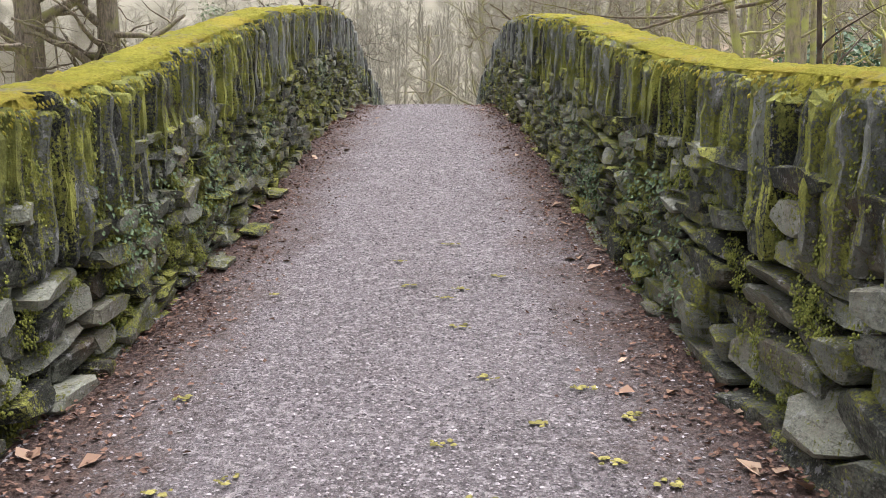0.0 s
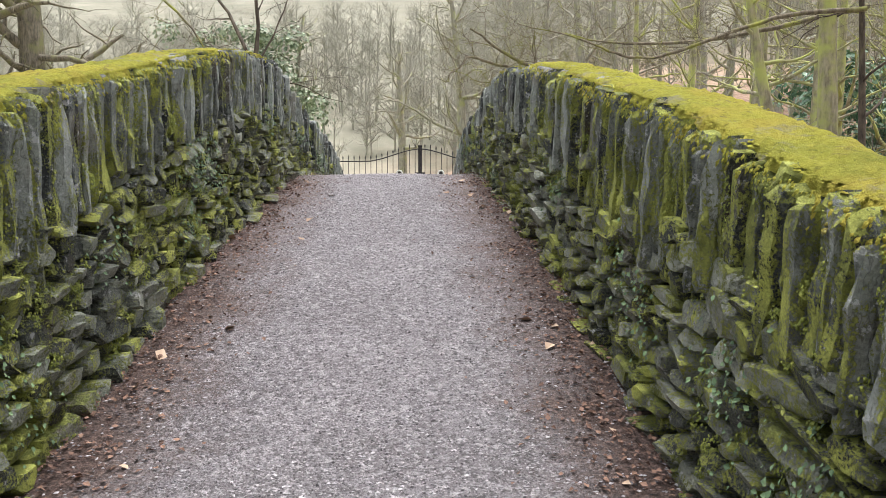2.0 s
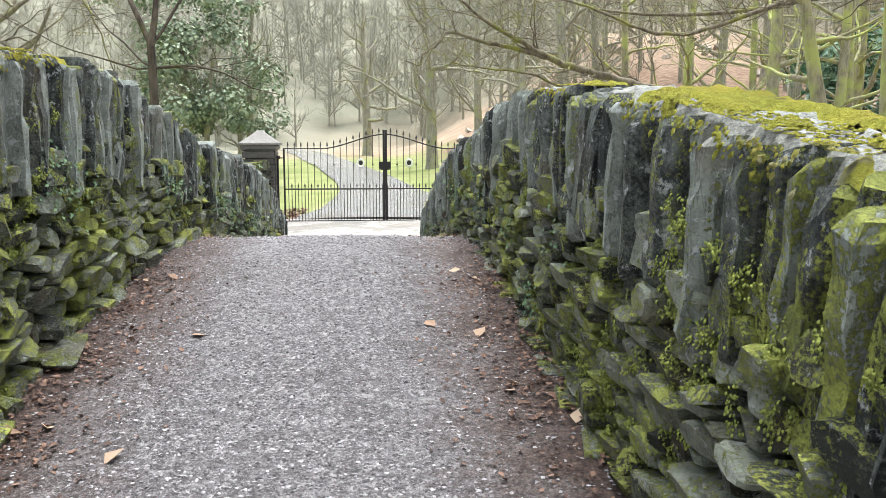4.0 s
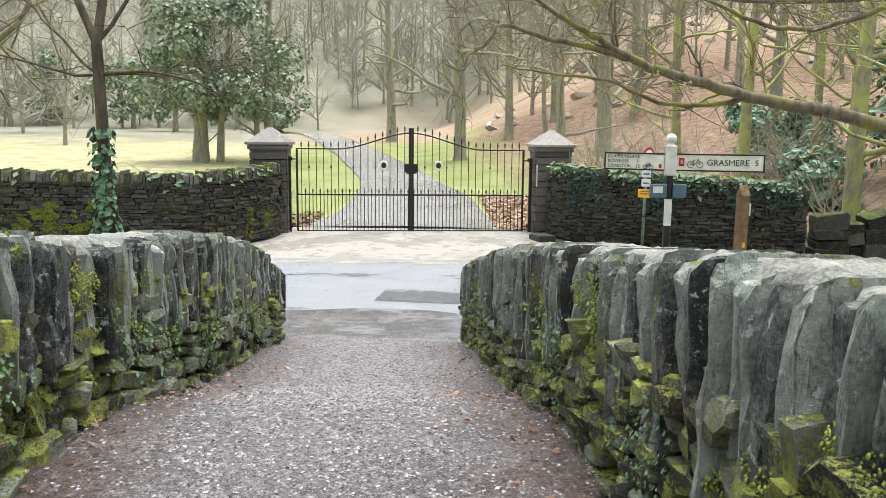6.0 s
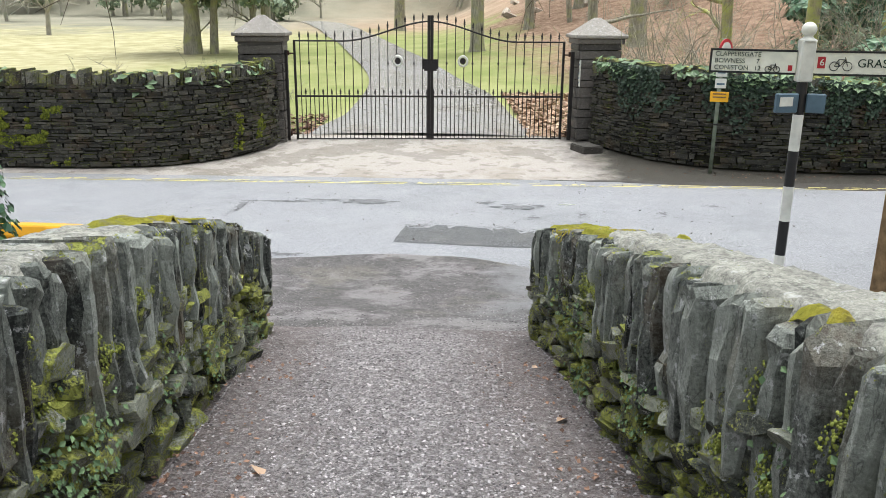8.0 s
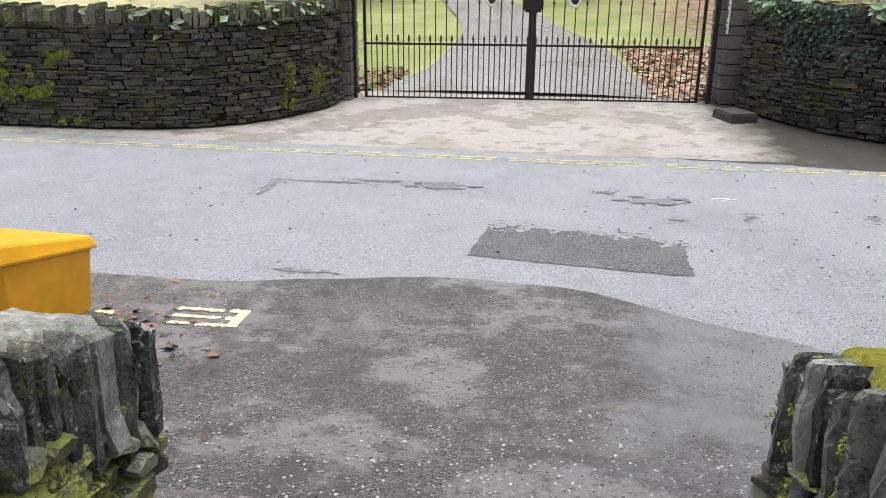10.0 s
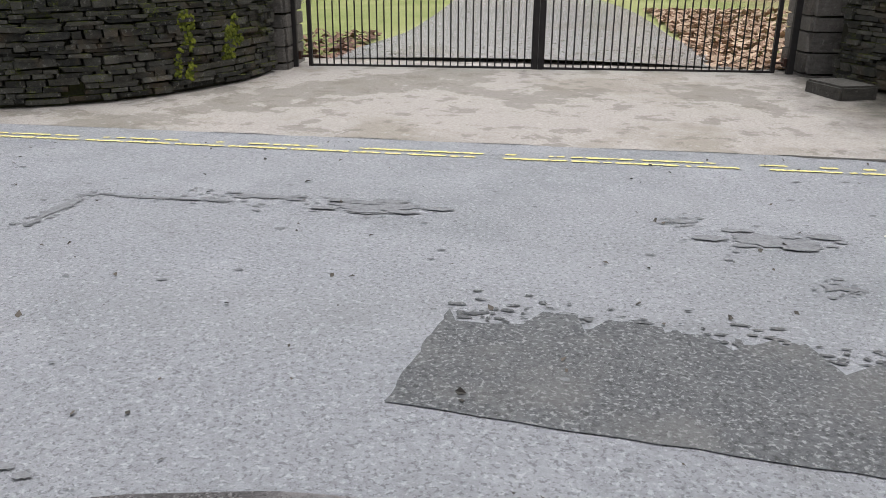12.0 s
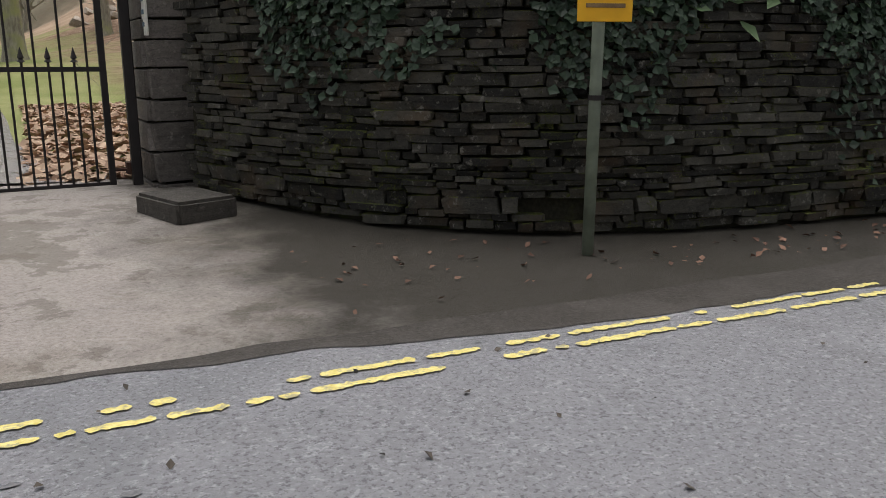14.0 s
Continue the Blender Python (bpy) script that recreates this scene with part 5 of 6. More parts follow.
bare_tree(0.55, 38.0, 12, 0.30, bark_far, "bare parkland tree beside the drive", (-0.04, 0), seed=8, limbs=16, first=0.25, depth=2, twigs=7)
bare_tree(-4.3, 58.0, 11, 0.38, bark_far, "bare parkland tree beside the drive", seed=9, limbs=14, first=0.28)
bare_tree(-9.0, 40.0, 10, 0.26, bark_far, "bare parkland tree beside the drive", (0.05, 0), seed=10, limbs=12, first=0.3)
wr = random.Random(77)
spots = [(9.2, 17.9, 0.20), (10.5, 17.4, 0.15), (10.2, 20.0, 0.15), (9.0, 24.4, 0.20), (4.5, 31.5, 0.20), (6.9, 36.0, 0.36), (13.2, 33.0, 0.30), (11.6, 18.6, 0.13), (12.6, 20.5, 0.22), (8.0, 28, 0.2), (15.5, 22, 0.26), (17.5, 27, 0.26), (20, 24, 0.22), (3.2, 44, 0.25), (6.0, 47, 0.26), (10, 44, 0.3), (14, 40, 0.22), (18, 36, 0.3), (23, 31, 0.3), (26, 40, 0.3), (20, 45, 0.3), (12.2, 27, 0.16), (15, 30, 0.18), (22, 20, 0.28), (28, 27, 0.3), (13.8, 17.8, 0.14), (17, 19, 0.2)]
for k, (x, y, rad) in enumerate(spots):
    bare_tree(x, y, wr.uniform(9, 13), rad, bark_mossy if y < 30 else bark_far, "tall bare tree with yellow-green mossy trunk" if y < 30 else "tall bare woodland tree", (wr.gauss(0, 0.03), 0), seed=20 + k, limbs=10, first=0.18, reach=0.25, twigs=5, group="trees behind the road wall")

# slim ivy-clad tree by the bridge foot
t = thing("ivy_tree", "slim forked tree, its lower trunk clad in ivy", "tree", (-2.6, 6.6, 0.0))
r = random.Random(12)
g = Bag()
pts = [Vector((0.02 * math.sin(z), 0, z)) for z in (0, 0.5, 1.2, 2.0, 2.8, 3.4)]
g.tube(pts, [0.09, 0.075, 0.065, 0.055, 0.05, 0.045], 10, False)
part("trunk", g, bark_dark, t, smooth=True)
g = Bag()
for d, ln, rad in (((-0.25, 0.1, 1), 3.2, 0.035), ((0.35, 0.0, 1), 3.0, 0.04), ((1, 0.1, 0.22), 1.5, 0.016), ((0.9, -0.1, 0.05), 1.1, 0.012), ((-0.9, 0.2, 0.5), 1.6, 0.015), ((-1, -0.3, 0.15), 1.5, 0.013), ((0.5, 0.6, 0.8), 2.0, 0.02)):
    q, qr = limb(g, pts[-1] + Vector((0, 0, -0.25 if abs(d[2]) < 0.6 else 0)), Vector(d), ln, rad, r, 6, 0.13, 0.02, 0.2, 9)
    spray(g, q, qr, r, 1, 6, 0.5, 0.8, 0.2, 0.0, 4, 0.25)
part("crown", g, bark_dark, t, smooth=True)


def leaf(bag, p, n, size, r, long=1.0, fold=0.25):
    """A folded pointed leaf at p that faces along n."""
    n = n.normalized()
    a = n.cross(Vector((r.gauss(0, 1), r.gauss(0, 1), r.gauss(0, 1))))
    if a.length < 1e-3:
        a = n.orthogonal()
    a.normalize()
    b = n.cross(a)
    s, l = size * 0.5, size * 0.5 * long
    v = [p - a * l, p - a * l * 0.2 + b * s + n * s * fold, p + a * l, p - a * l * 0.2 - b * s + n * s * fold]
    bag.add([tuple(c) for c in v], [(0, 1, 2), (0, 2, 3)])


g = Bag()
for _ in range(1050):
    z = r.uniform(0.2, 2.7)
    a = r.uniform(0, 2 * math.pi)
    rad = (0.10 + 0.07 * r.random()) * (1 - 0.12 * z) + 0.03 * math.sin(z * 5)
    leaf(g, Vector((rad * math.cos(a), rad * math.sin(a), z)), Vector((math.cos(a), math.sin(a), 0.45)), r.uniform(0.035, 0.075), r)
part("ivy", g, ivy_mat, t, "glossy dark green ivy leaves")

# the long boughs that hang over the bridge foot
def bough(name, pts, radii, label, seed, twigs):
    t = thing(name, label, "branch", pts[0])
    o = Vector(pts[0])
    r = random.Random(seed)
    ctrl = [Vector(p) - o for p in pts]
    fine, fr = [], []
    for i in range(len(ctrl) - 1):
        p0, p1, p2, p3 = ctrl[max(i - 1, 0)], ctrl[i], ctrl[i + 1], ctrl[min(i + 2, len(ctrl) - 1)]
        for k in range(5):
            u = k / 5
            fine.append(0.5 * ((2 * p1) + (p2 - p0) * u + (2 * p0 - 5 * p1 + 4 * p2 - p3) * u * u + (3 * p1 - p0 - 3 * p2 + p3) * u ** 3) + Vector((r.gauss(0, 0.008), 0, r.gauss(0, 0.008))))
            fr.append(radii[i] + (radii[i + 1] - radii[i]) * u)
    fine.append(ctrl[-1])
    fr.append(radii[-1])
    g = Bag()
    g.tube(fine, fr, 9, False)
    part("limb", g, bark_bough, t, smooth=True)
    c = Bag()
    spray(c, fine, fr, r, 1, twigs, 0.36, 0.9, 0.25, 0.0, 5, 0.30, 0.9)
    part("spray", c, bark_bough, t, smooth=True)["kind"] = "stuff"
    return t


bough("bough", [(7.75, 9.85, 2.3), (6.4, 9.6, 2.55), (4.85, 9.3, 2.92), (3.75, 9.0, 3.10), (2.85, 8.6, 3.27), (2.25, 8.4, 3.43), (1.78, 8.2, 3.64), (1.35, 8.0, 3.85), (0.8, 7.8, 4.2)], [0.11, 0.095, 0.08, 0.068, 0.055, 0.045, 0.034, 0.026, 0.014], "long mossy bough reaching over the bridge foot", 31, 18)
bough("bough", [(2.25, 8.4, 3.43), (1.72, 8.2, 3.56), (1.2, 8.0, 3.64), (0.8, 7.8, 3.72), (0.62, 7.6, 3.52), (0.46, 7.5, 3.40), (0.42, 7.5, 3.29), (0.25, 7.45, 3.33)], [0.036, 0.03, 0.024, 0.02, 0.017, 0.014, 0.011, 0.006], "forked side branch with a hooked tip", 32, 12)
bough("bough", [(3.5, 8.95, 3.09), (3.0, 8.75, 3.02), (2.5, 8.55, 3.04), (1.86, 8.2, 3.24), (1.3, 8.0, 3.28), (0.8, 7.9, 3.36)], [0.03, 0.026, 0.022, 0.017, 0.011, 0.006], "thin side branch below the bough", 33, 12)
bough("bough", [(8.05, 9.1, 4.75), (6.6, 9.0, 4.62), (5.3, 8.8, 4.22), (4.5, 8.6, 3.92), (3.75, 8.4, 3.78), (3.1, 8.2, 3.93), (2.45, 8.0, 4.12), (1.6, 7.9, 4.3)], [0.05, 0.042, 0.035, 0.03, 0.026, 0.02, 0.014, 0.006], "slender drooping bough above the bridge", 34, 22)
bough("bough", [(9.0, 11.0, 5.2), (6.5, 10.5, 4.6), (5.0, 10.2, 4.35), (3.6, 10.0, 4.32), (2.6, 9.9, 4.5)], [0.06, 0.045, 0.035, 0.022, 0.008], "slender drooping bough above the bridge", 35, 18)
bough("bough", [(-7.0, 9.0, 5.6), (-5.4, 8.6, 5.3), (-4.4, 8.4, 4.6), (-3.9, 8.3, 3.9), (-3.7, 8.3, 3.2)], [0.04, 0.03, 0.02, 0.013, 0.006], "drooping twiggy branch over the river", 36, 16)

# the evergreen beyond the wall, and the rhododendrons
def leafy(name, x, y, z0, clumps, leaves, size, material, label, category, trunk, seed, long=1.0):
    r = random.Random(seed)
    t = thing(name, label, category, (x, y, land_z(x, y) - 0.05))
    g = Bag()
    for rad, h, lx in trunk:
        q, qr = limb(g, Vector((lx, 0, 0)), Vector((lx * 0.05, 0, 1)), h, rad, r, 8, 0.05, 0.02, 0.3, 10)
        spray(g, q, qr, r, 1, 12, 0.4, h * 0.4, 0.25, 0.02, 4, 0.2)
    part("trunk", g, bark_far, t, smooth=True)
    c = Bag()
    for cx, cy, cz, rx, rz in clumps:
        for _ in range(leaves):
            d = Vector((r.gauss(0, 1), r.gauss(0, 1), r.gauss(0, 1))).normalized()
            k = r.uniform(0.45, 1.08) * (1 + 0.35 * noise.noise((d.x * 2 + cx, d.y * 2 + cy, d.z * 2 + cz)))
            leaf(c, Vector((cx + d.x * rx * k, cy + d.y * rx * k, z0 + cz + d.z * rz * k)), d + Vector((0, 0, 0.5)), size * r.uniform(0.6, 1.3), r, long)
    part("crown", c, material, t)
    return t


r = random.Random(40)
hol = [(r.gauss(0.3, 1.55), r.gauss(0, 1.3), 3.0 + r.uniform(0, 6.8), r.uniform(0.8, 1.4), r.uniform(0.6, 1.1)) for _ in range(60)]
hol += [(r.uniform(-2.4, 3.4), r.gauss(0, 1), 2.6 + r.uniform(-0.5, 0.9), r.uniform(0.6, 1.0), 0.5) for _ in range(14)]
leafy("holly_tree", -11.7, 38.0, 0, hol, 125, 0.20, holly_mat, "broad evergreen holly on a pale twin trunk", "tree", ((0.42, 6, 0), (0.2, 6, 0.9), (0.18, 5, 2.6)), 41)
for k, (x, y, s) in enumerate(((14.2, 24.0, 1.65), (17.5, 26.0, 1.6), (11.8, 29.0, 0.9), (10.6, 22.5, 0.55), (20.5, 22.5, 1.5))):
    cl = [(r.uniform(-1.7, 1.7) * s, r.uniform(-1, 1) * s, r.uniform(0.5, 2.8) * s, r.uniform(0.5, 0.9) * s, r.uniform(0.4, 0.6) * s) for _ in range(26)]
    leafy("rhododendron", x, y, 0, cl, 110, 0.17, rhodo_mat, "dense dark green rhododendron bush under the trees", "bush", ((0.05, 1.2 * s, 0), (0.05, 1.2 * s, 0.5)), 60 + k, 1.7)
r = random.Random(44)
for k, (x, y) in enumerate(((-16, 72), (-30, 76), (-24, 70), (-40, 80))):
    cl = [(r.gauss(0, 1.8), r.gauss(0, 1.4), r.uniform(1, 6), r.uniform(0.9, 1.5), r.uniform(0.8, 1.3)) for _ in range(14)]
    leafy("evergreen_tree", x, y, 0, cl, 90, 0.34, holly_mat, "far evergreen tree at the wood's edge", "tree", ((0.25, 5, 0),), 70 + k)

# leafless shrubs behind the walls
def thicket(name, spots, h, material, label, seed, stems=9):
    r = random.Random(seed)
    for x, y in spots:
        t = thing(name, label, "shrub", (x, y, land_z(x, y) - 0.05), 0, "leafless shrubs")
        g = Bag()
        for _ in range(stems):
            d = Vector((r.gauss(0, 0.45), r.gauss(0, 0.35), 1))
            q, qr = limb(g, Vector((r.gauss(0, 0.2), r.gauss(0, 0.2), 0)), d, h * r.uniform(0.6, 1.25), 0.018, r, 4, 0.14, 0.02, 0.25, 8)
            spray(g, q, qr, r, 1, 6, 0.6, h * 0.3, 0.2, 0.03, 3, 0.2)
        part("crown", g, material, t)


r = random.Random(45)
thicket("bare_shrub", [(r.uniform(3.6, 12), r.uniform(17.5, 27)) for _ in range(22)], 2.6, bark_far, "leafless twiggy shrub with pale stems", 46)
thicket("bare_shrub", [(-5.6, 17.4), (-4.9, 17.9), (-6.6, 17.2), (-4.4, 18.6), (-7.6, 17.6)], 1.5, bark_far, "leafless arching shrub behind the wall", 47, 6)
thicket("bare_shrub", [(r.uniform(8, 13), r.uniform(8, 10)) for _ in range(4)], 2.4, bark_dark, "leafless twiggy shrub on the river bank", 48)


# ---- far woods on the hill ----
def wood_template(seed, h):
    r = random.Random(seed)
    g = Bag()
    q, qr = limb(g, Vector((0, 0, -0.3)), Vector((r.gauss(0, 0.04), r.gauss(0, 0.04), 1)), h, 0.13, r, 4, 0.03, 0.03, 0.2, 7)
    for _ in range(18):
        u = r.uniform(0.12, 1.0) * 6.9
        i = int(u)
        a = r.uniform(0, 6.28)
        b, br = limb(g, q[i].lerp(q[i + 1], u - i), Vector((math.cos(a), math.sin(a), r.uniform(0.3, 1.1))), h * 0.32 * r.uniform(0.6, 1.2), qr[i] * 0.5, r, 3, 0.15, 0.05, 0.3, 4)
        spray(g, b, br, r, 0, 11, 0.75, h * 0.19, 0.1, 0.05, 3, 0.2)
    return np.array(g.v), g.f


templates = [wood_template(300 + k, 9.0) for k in range(7)]
wr = random.Random(9)


def woods(name, count, place, material, label):
    g = Bag()
    for _ in range(count):
        x, y = place()
        if abs(x - drive_mid(y)) < 3.5 and y < 75:
            continue
        v, f = wr.choice(templates)
        a, s = wr.uniform(0, 6.28), wr.uniform(0.7, 1.35)
        c, n = math.cos(a) * s, math.sin(a) * s
        w = np.column_stack((v[:, 0] * c - v[:, 1] * n + x, v[:, 0] * n + v[:, 1] * c + y, v[:, 2] * s + land_z(x, y)))
        g.add([tuple(p) for p in w], f)
    tagged(new(name, g.mesh(name, material)), label, "woodland", kind="stuff")


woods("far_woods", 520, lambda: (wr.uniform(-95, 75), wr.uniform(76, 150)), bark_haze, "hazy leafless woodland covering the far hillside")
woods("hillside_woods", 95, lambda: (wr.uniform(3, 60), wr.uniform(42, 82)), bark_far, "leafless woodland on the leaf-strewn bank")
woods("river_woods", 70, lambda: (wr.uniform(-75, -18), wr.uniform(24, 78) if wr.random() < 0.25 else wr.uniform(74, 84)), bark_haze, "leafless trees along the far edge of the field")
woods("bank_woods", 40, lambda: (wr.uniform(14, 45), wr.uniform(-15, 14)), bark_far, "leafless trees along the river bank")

# rocks on the bank
r = random.Random(50)
g = Bag()
for _ in range(46):
    x, y = r.uniform(2, 22), r.uniform(46, 64)
    if abs(x - drive_mid(y)) < 4:
        continue
    s = r.uniform(0.2, 0.75)
    pour(g, r.choice(rubble_set), Matrix.LocRotScale((x, y, land_z(x, y) + s * 0.1), Euler((r.gauss(0, 0.3), r.gauss(0, 0.3), r.uniform(0, 3))), (s * 1.5, s, s * 0.8)))
tagged(new("bank_rocks", g.mesh("bank_rocks", bank_rock)), "grey boulders scattered on the leaf-strewn bank", "rocks", kind="stuff")


# ---- things on the bridge walls ----
def moss_lump(bag, p, n, size, r, tall=1.0):
    """A small cushion: a bumpy dome on a wall face."""
    n = n.normalized()
    a = n.orthogonal().normalized()
    b = n.cross(a)
    ring = 5
    o = len(bag.v)
    bag.v.append(tuple(p + n * size * 0.55 * tall + Vector((0, 0, -0.1 * size))))
    for lev, (rad, ht) in enumerate(((0.5, 0.34), (0.95, 0.08))):
        for k in range(ring):
            t = 2 * math.pi * (k + lev * 0.5) / ring
            w = rad * r.uniform(0.65, 1.25)
            bag.v.append(tuple(p + (a * math.cos(t) + b * math.sin(t)) * size * w + n * size * ht * 1.3 * tall * r.uniform(0.5, 1.3)))
    for k in range(ring):
        k2 = (k + 1) % ring
        bag.f.append((o, o + 1 + k, o + 1 + k2))
        bag.f.append((o + 1 + k, o + 1 + ring + k, o + 1 + k2))
        bag.f.append((o + 1 + k2, o + 1 + ring + k, o + 1 + ring + k2))


for gaps, face, out, seed in ((gaps_w, face_l, -1, 80), (gaps_e, face_r, 1, 81)):
    r = random.Random(seed)
    g, g2 = Bag(), Bag()
    nrm = Vector((-out, 0.05, 0.35))
    made = 0
    while made < 420:
        y, u = r.uniform(-9.5, WALL_END), r.random() ** 1.1 * 0.78
        hgt = top_z(y, out) - deck_z(y)
        if noise.noise((y * 1.3, u * 2.2, seed)) + (0.1 if y < 1 else 0.0) - abs(u - 0.42) * 0.5 < -0.05:
            continue
        z, wide, tall = deck_z(y) + 0.05 + u * hgt, r.uniform(0.012, 0.042), r.uniform(0.015, 0.05)
        for _ in range(int(20 + 2400 * wide)):
            dy, dz = r.gauss(0, wide * 0.8), r.gauss(0, tall * 0.85)
            fat = math.exp(-(dy / wide) ** 2 - (dz / tall) ** 2)
            moss_lump(g, Vector((face(y) - out * (0.028 * fat + r.uniform(-0.02, 0.008)), y + dy, z + dz)), nrm, r.uniform(0.003, 0.0068), r, 1.3)
        made += 1
    # moss strung down the gaps between the upright slates
    for y, h in gaps:
        if y < -8.5 or r.random() > (0.6 - 0.6 * sstep(-4.5, -1.5, y) if out > 0 else 0.6 - 0.58 * sstep(-2.0, 0.6, y)):
            continue
        top, run = top_z(y, out), h * r.uniform(0.25, 1.1)
        for _ in range(int(run / 0.0018)):
            moss_lump(g, Vector((face(y) + out * r.uniform(-0.018, 0.018), y + r.gauss(0, 0.007), top - r.random() ** 0.8 * run)), nrm, r.uniform(0.0028, 0.0058), r, 1.3)
    made = 0
    while made < 9000:
        y = r.uniform(WALL_START + 3, WALL_END)
        u = r.random() ** 1.3
        amount = 0.75 - 1.0 * sstep(-1.6, 1.2, y) + (0.6 * sstep(5.4, 6.6, y) if out > 0 else 0.15)
        if noise.noise((y * 1.6, u * 1.5, seed + 9)) * 0.8 + amount * 0.9 < 0.3 + 0.25 * u:
            made += 0.2
            continue
        edge = u < 0.09
        moss_lump(g2, Vector((face(y) + out * ((r.uniform(-0.03, 0.01) if edge else u * THICK)), y, top_z(y, out) + (0.0 - 0.07 * r.random() ** 2 if edge else 0.016))), Vector((-out if edge else 0.1, 0, 0.5 if edge else 1)), r.uniform(0.005, 0.013), r, 1.1)
        made += 1
    tagged(new("moss_cushions", g2.mesh("moss_cushions", moss_top, True)), "lumpy yellow-green moss cushions along the parapet top", "moss", kind="stuff")
    tagged(new("wall_moss", g.mesh("wall_moss", wall_moss_mat, True)), "small green moss cushions growing between the stones", "moss", kind="stuff")

r = random.Random(82)
for k in range(64):
    side = k % 2
    face, out = ((face_l, -1), (face_r, 1))[side]
    y = r.uniform(-7.2, 6.8) if k % 3 else r.choice((-6.2, -5.6, -4.4, 2.9, 3.6, 4.2)) + r.gauss(0, 0.18)
    z = deck_z(y) + r.uniform(0.2, 0.6) * (top_z(y, out) - deck_z(y))
    t = thing("wall_plant", "small leafy plant rooted in the wall joints", "plant", (face(y) - out * 0.015, y, z), 0, "wall plants")
    g = Bag()
    for _ in range(r.choice((45, 70, 110, 140))):
        d = Vector((-out * abs(r.gauss(0, 0.05)), r.gauss(0, 0.085), r.gauss(-0.01, 0.075)))
        leaf(g, d, Vector((-out, r.gauss(0, 0.5), 0.6)), r.uniform(0.008, 0.019), r, 1.3)
    part("rosette", g, fern_mat, t)["kind"] = "stuff"
    g = Bag()
    g.tube([Vector((out * 0.06, 0, -0.01)), Vector((-out * 0.02, 0, 0.01))], [0.004, 0.002], 4)
    part("stem", g, bark_dark, t)

# damp green moss low on the roadside wall
for (line, total, top_at), s0, s1, lo, hi, n, seed in ((left_wall, 0.05, 2.2, 0.05, 1.0, 9000, 84), (left_wall, 4.9, 6.0, 0.1, 1.4, 1500, 85)):
    r = random.Random(seed)
    g = Bag()
    made = 0
    while made < n:
        u, v = r.random(), r.random()
        if noise.noise((u * 3.5, v * 2.5, seed)) + 0.5 * noise.noise((u * 12, v * 8, seed)) < 0.25 - 0.5 * (1 - abs(2 * u - 1)) * (1 - abs(2 * v - 1)) + (0.3 if seed == 85 else 0):
            made += 0.1
            continue
        x, y, h = along(line, s0 + (s1 - s0) * u)
        nv = Vector((math.sin(h), -math.cos(h), 0.3))
        moss_lump(g, Vector((x, y, apron_z(y) + lo + (hi - lo) * v)) + nv * r.uniform(-0.02, 0.035), nv, r.uniform(0.012, 0.03), r, 0.9)
        made += 1
    tagged(new("wall_moss", g.mesh("wall_moss", damp_moss)), "damp green moss spread over the roadside wall", "moss", kind="stuff")

# ferns and ivy over the roadside walls
for nm, (line, total, top_at), n, lo in (("wall_ivy", right_wall, 480, 0.1), ("wall_ivy", left_wall, 60, 0.0)):
    r = random.Random(n)
    g = Bag()
    for _ in range(n):
        s = r.uniform(0.02, 0.98) * total
        if noise.noise((s * 0.9, 3.3, lo)) < -0.12:
            continue
        x, y, h = along(line, s)
        drop = abs(r.gauss(0, 0.14))
        z = top_at(s) + 0.04 - drop
        n_ = Vector((math.sin(h), -math.cos(h), 0))
        leaf(g, Vector((x, y, z)) + n_ * (r.uniform(-0.28, 0.05) if drop < 0.07 else r.uniform(0.02, 0.07)), n_ * 0.7 + Vector((r.gauss(0, 0.3), 0, 0.8)), r.uniform(0.05, 0.12), r, 1.8)
    tagged(new(nm, g.mesh(nm, fern_mat)), "fern fronds and ivy trailing over the wall top", "plant", kind="stuff")


r = random.Random(86)
line, total, top_at = right_wall
g = Bag()
made = 0
while made < 4200:
    s, d = r.uniform(0.04, 0.97) * total, abs(r.gauss(0, 0.42))
    if noise.noise((s * 1.1, d * 1.3, 8.8)) + 0.5 * noise.noise((s * 4, d * 5, 8.8)) < -0.05 + 0.35 * d:
        made += 0.2
        continue
    x, y, h = along(line, s)
    n_ = Vector((math.sin(h), -math.cos(h), 0))
    z = top_at(s) - 0.02 - d
    if z > apron_z(y) + 0.1:
        leaf(g, Vector((x, y, z)) + n_ * r.uniform(0.025, 0.075), n_ + Vector((r.gauss(0, 0.4), r.gauss(0, 0.3), 0.5)), r.uniform(0.03, 0.07), r, 1.1)
    made += 1
tagged(new("wall_ivy", g.mesh("wall_ivy", dark_ivy)), "dark ivy spread over the shaded wall face", "plant", kind="stuff")


# ---- gravel, leaves and scraps on the ground ----
def court_z(x, y):
    return deck_z(y) + 0.014


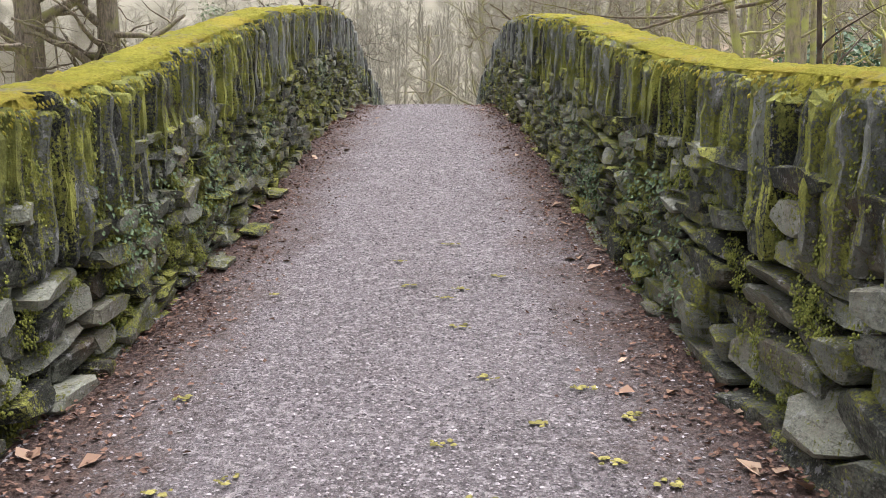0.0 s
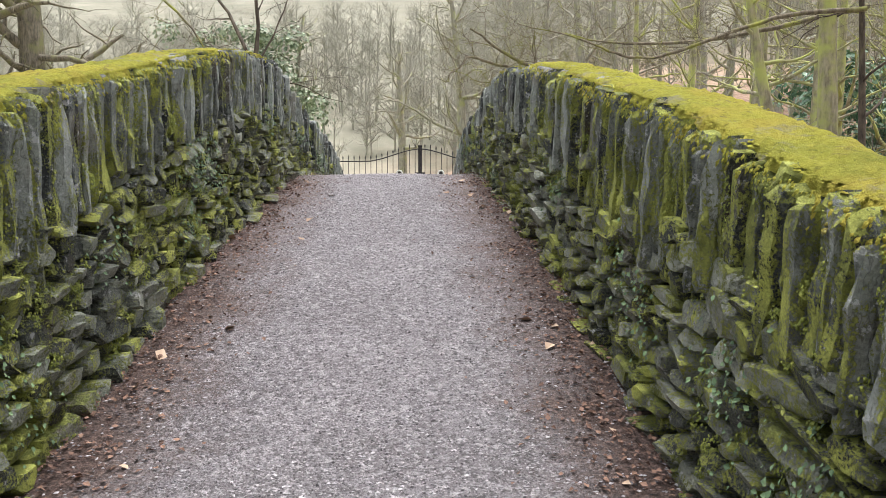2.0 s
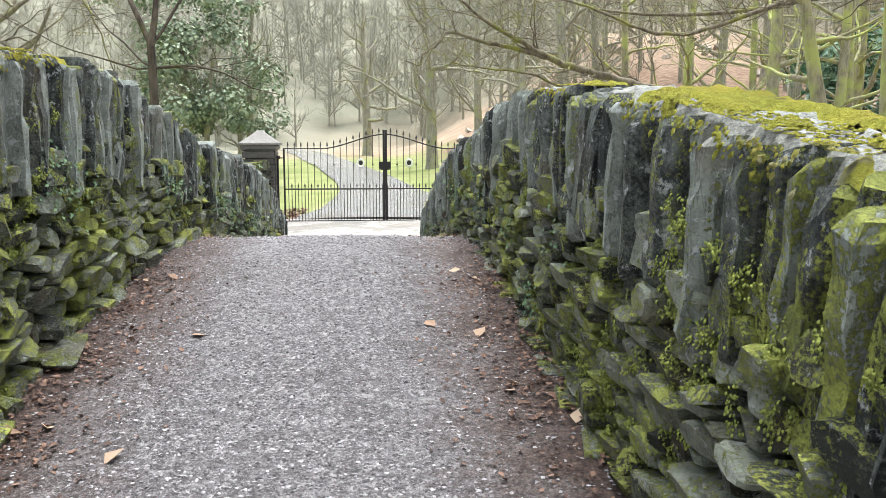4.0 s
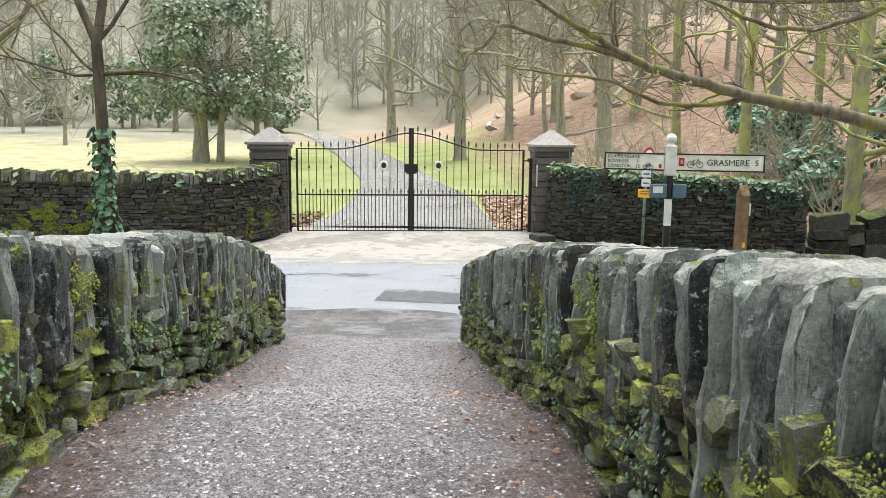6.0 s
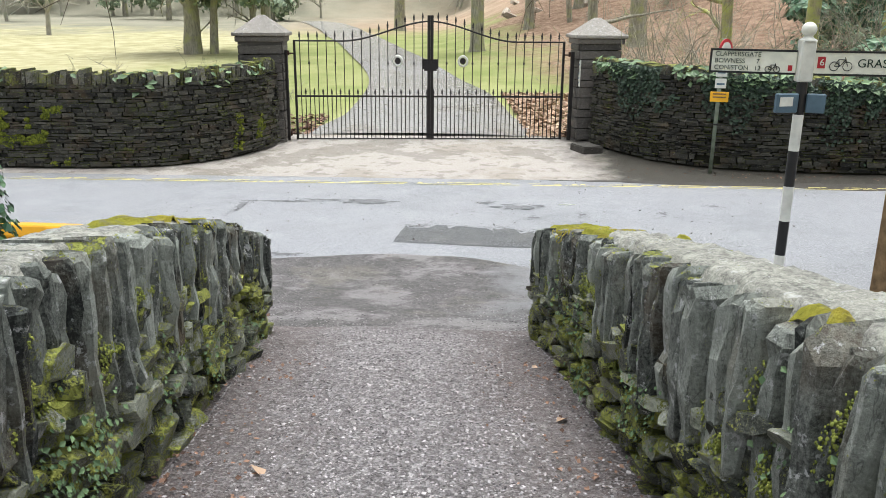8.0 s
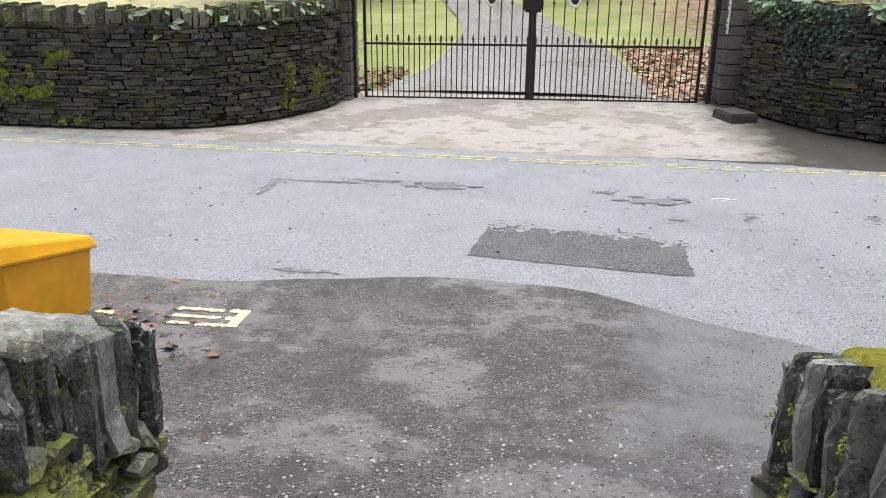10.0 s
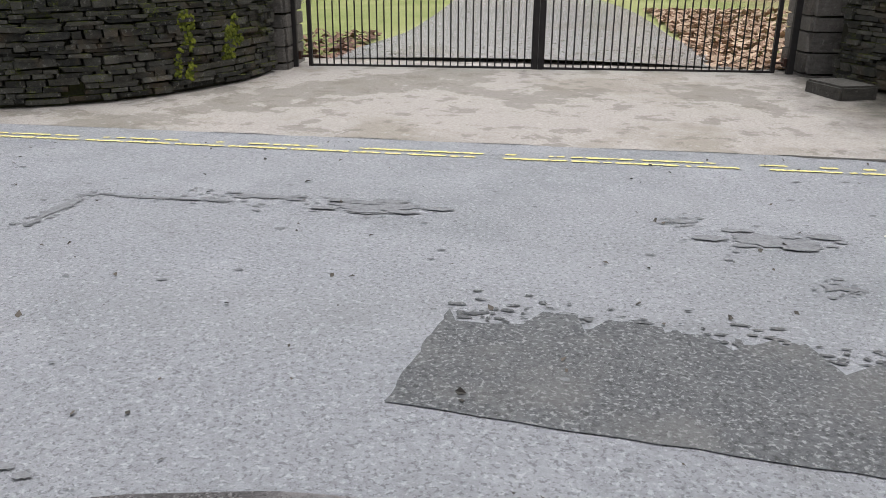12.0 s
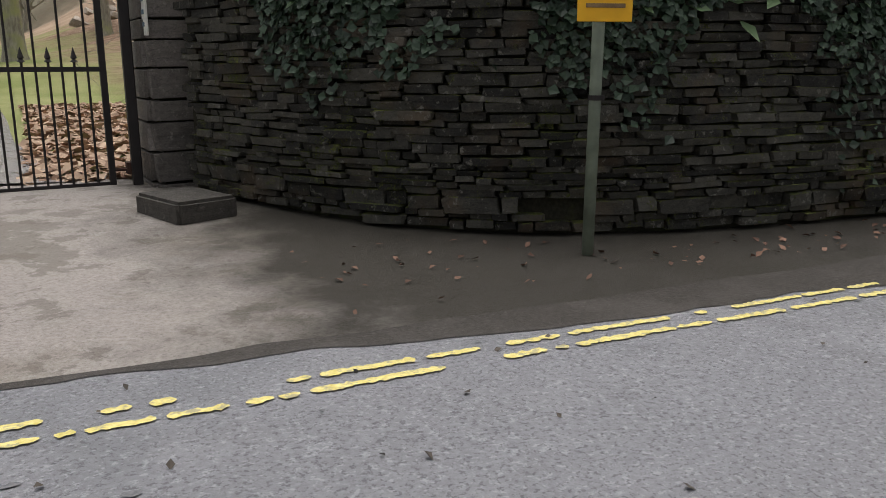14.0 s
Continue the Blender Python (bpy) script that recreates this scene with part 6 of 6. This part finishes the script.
def chips(name, count, place, size, material, label):
    """Loose stone chips as small broken octahedra."""
    rs = np.random.RandomState(count)
    base = np.array([(1, 0, 0), (0, 1, 0), (-1, 0, 0), (0, -1, 0), (0, 0, 0.7), (0, 0, -0.7)], float)
    tri = [(0, 1, 4), (1, 2, 4), (2, 3, 4), (3, 0, 4), (1, 0, 5), (2, 1, 5), (3, 2, 5), (0, 3, 5)]
    g = Bag()
    for _ in range(count):
        x, y, z = place(rs)
        s = size * rs.uniform(0.45, 1.35)
        a = rs.uniform(0, 6.28)
        v = base * (1 + rs.uniform(-0.35, 0.35, (6, 3))) * (s, s * rs.uniform(0.6, 1), s * 0.55)
        v += rs.uniform(-0.2, 0.2, (6, 3)) * s
        c, n = math.cos(a), math.sin(a)
        w = np.column_stack((v[:, 0] * c - v[:, 1] * n + x, v[:, 0] * n + v[:, 1] * c + y, v[:, 2] + z))
        g.add([tuple(p) for p in w], tri)
    tagged(new(name, g.mesh(name, material)), label, "gravel", kind="stuff")


def on_deck(rs):
    y = -8.6 + 16.1 * rs.random_sample()
    u = 0.5 + np.clip(rs.normal(0, 0.27), -0.5, 0.5)
    x = face_l(y) + 0.03 + (face_r(y) - face_l(y) - 0.06) * u
    return x, y, deck_at(x, y) + 0.001


chips("loose_gravel", 64000, on_deck, 0.0070, chip_mat, "loose pinkish grey stone chips on the path")


def on_forecourt(rs):
    x, y = rs.uniform(-4.0, 3.5), rs.uniform(7.2, 10.5)
    return x, y, court_z(x, y)


chips("forecourt_grit", 22000, on_forecourt, 0.0065, chip_mat, "loose grey grit on the forecourt")


def litter(name, count, place, size, material, label, seed):
    r = random.Random(seed)
    g = Bag()
    for _ in range(count):
        p = place(r)
        if p is None:
            continue
        leaf(g, Vector(p), Vector((r.gauss(0, 0.35), r.gauss(0, 0.35), 1)), size * r.uniform(0.5, 1.3), r, 1.4, r.uniform(-0.1, 0.6))
    tagged(new(name, g.mesh(name, material)), label, "leaf litter", kind="stuff")


def by_wall(r):
    y = r.uniform(-8.8, 6.6)
    if y > 1.5 and r.random() < 0.75:
        return None
    side = r.random() < 0.5
    d = abs(r.gauss(0, 0.2)) + 0.01
    if noise.noise((y * 0.8, 4.0 if side else 9.0, 0)) < -0.15 and r.random() < 0.6:
        return None
    x = face_l(y) + d if side else face_r(y) - d
    return x, y, deck_at(x, y) + 0.008 + 0.012 * max(0, 1 - d / 0.2)


litter("leaf_litter", 12000, by_wall, 0.017, litter_mat, "brown crumbled leaves along the wall feet", 90)
litter("dead_leaves", 130, by_wall, 0.05, litter_pale, "pale brown dead leaves along the wall feet", 91)


def bin_side(r):
    x, y = -2.75 + r.gauss(0, 0.32), 8.75 + r.gauss(0, 0.5)
    return None if x < -3.6 else (x, y, court_z(x, y) + 0.012)


litter("leaf_drift", 900, bin_side, 0.05, litter_mat, "drift of reddish dead leaves beside the grit bin", 92)


def verge(r):
    x = r.uniform(2.6, 8)
    y = 15.15 + abs(r.gauss(0, 0.25)) if x > 4 else r.uniform(15.1, 16.2)
    return x, y, apron_z(y) + 0.012


litter("verge_leaves", 150, verge, 0.03, litter_mat, "scattered pale dead leaves along the wall foot", 93)


def park(r):
    y = r.uniform(18.9, 26)
    x = drive_mid(y) + 2.1 + abs(r.gauss(0, 1.3))
    return x, y, land_z(x, y) + 0.05


litter("park_leaves", 3200, park, 0.11, litter_pale, "thick pale leaf litter beside the drive", 94)


def park_left(r):
    y = r.uniform(18.9, 21.5)
    x = drive_mid(y) - 2.3 - abs(r.gauss(0, 0.5))
    return x, y, land_z(x, y) + 0.05


litter("park_leaves", 260, park_left, 0.10, litter_mat, "brown leaf litter inside the gate", 95)


def road_bits(r):
    x, y = r.uniform(-5, 5), r.uniform(10.8, 14.9)
    return x, y, road_z(y) + 0.008


litter("road_scraps", 240, road_bits, 0.022, bark_scrap, "small dark scraps scattered over the road", 96)


def scraps(r):
    y = -8.3 + abs(r.gauss(0, 1.6))
    x = 0.55 + r.gauss(0, 0.5)
    return x, y, deck_at(x, y) + 0.014


r = random.Random(97)
g = Bag()
for _ in range(34):
    x, y, z = scraps(r)
    for _ in range(9):
        moss_lump(g, Vector((x + r.gauss(0, 0.022), y + r.gauss(0, 0.018), z - 0.004)), Vector((0, 0, 1)), r.uniform(0.006, 0.016), r)
tagged(new("moss_scraps", g.mesh("moss_scraps", moss_bit)), "torn scraps of yellow moss lying on the path", "moss", kind="stuff")
# fallen slabs at the wall foot
slab_r = random.Random(98)
for y, d in ((-3.9, 0.10), (-4.7, 0.13), (-5.3, 0.10), (-0.4, 0.07), (0.3, 0.06)):
    x = face_l(y) + d
    t = thing("fallen_slab", "fallen slate slab half buried at the wall foot", "stone", (x, y, deck_at(x, y) + 0.02), 0, "fallen slabs")
    t2 = part("slab", slab_r.choice(rubble_set), None, t, m=Matrix.LocRotScale((0, 0, 0), Euler((0.15, 0.1, slab_r.uniform(-0.3, 0.3))), (slab_r.uniform(0.09, 0.13), slab_r.uniform(0.2, 0.36), 0.045)))
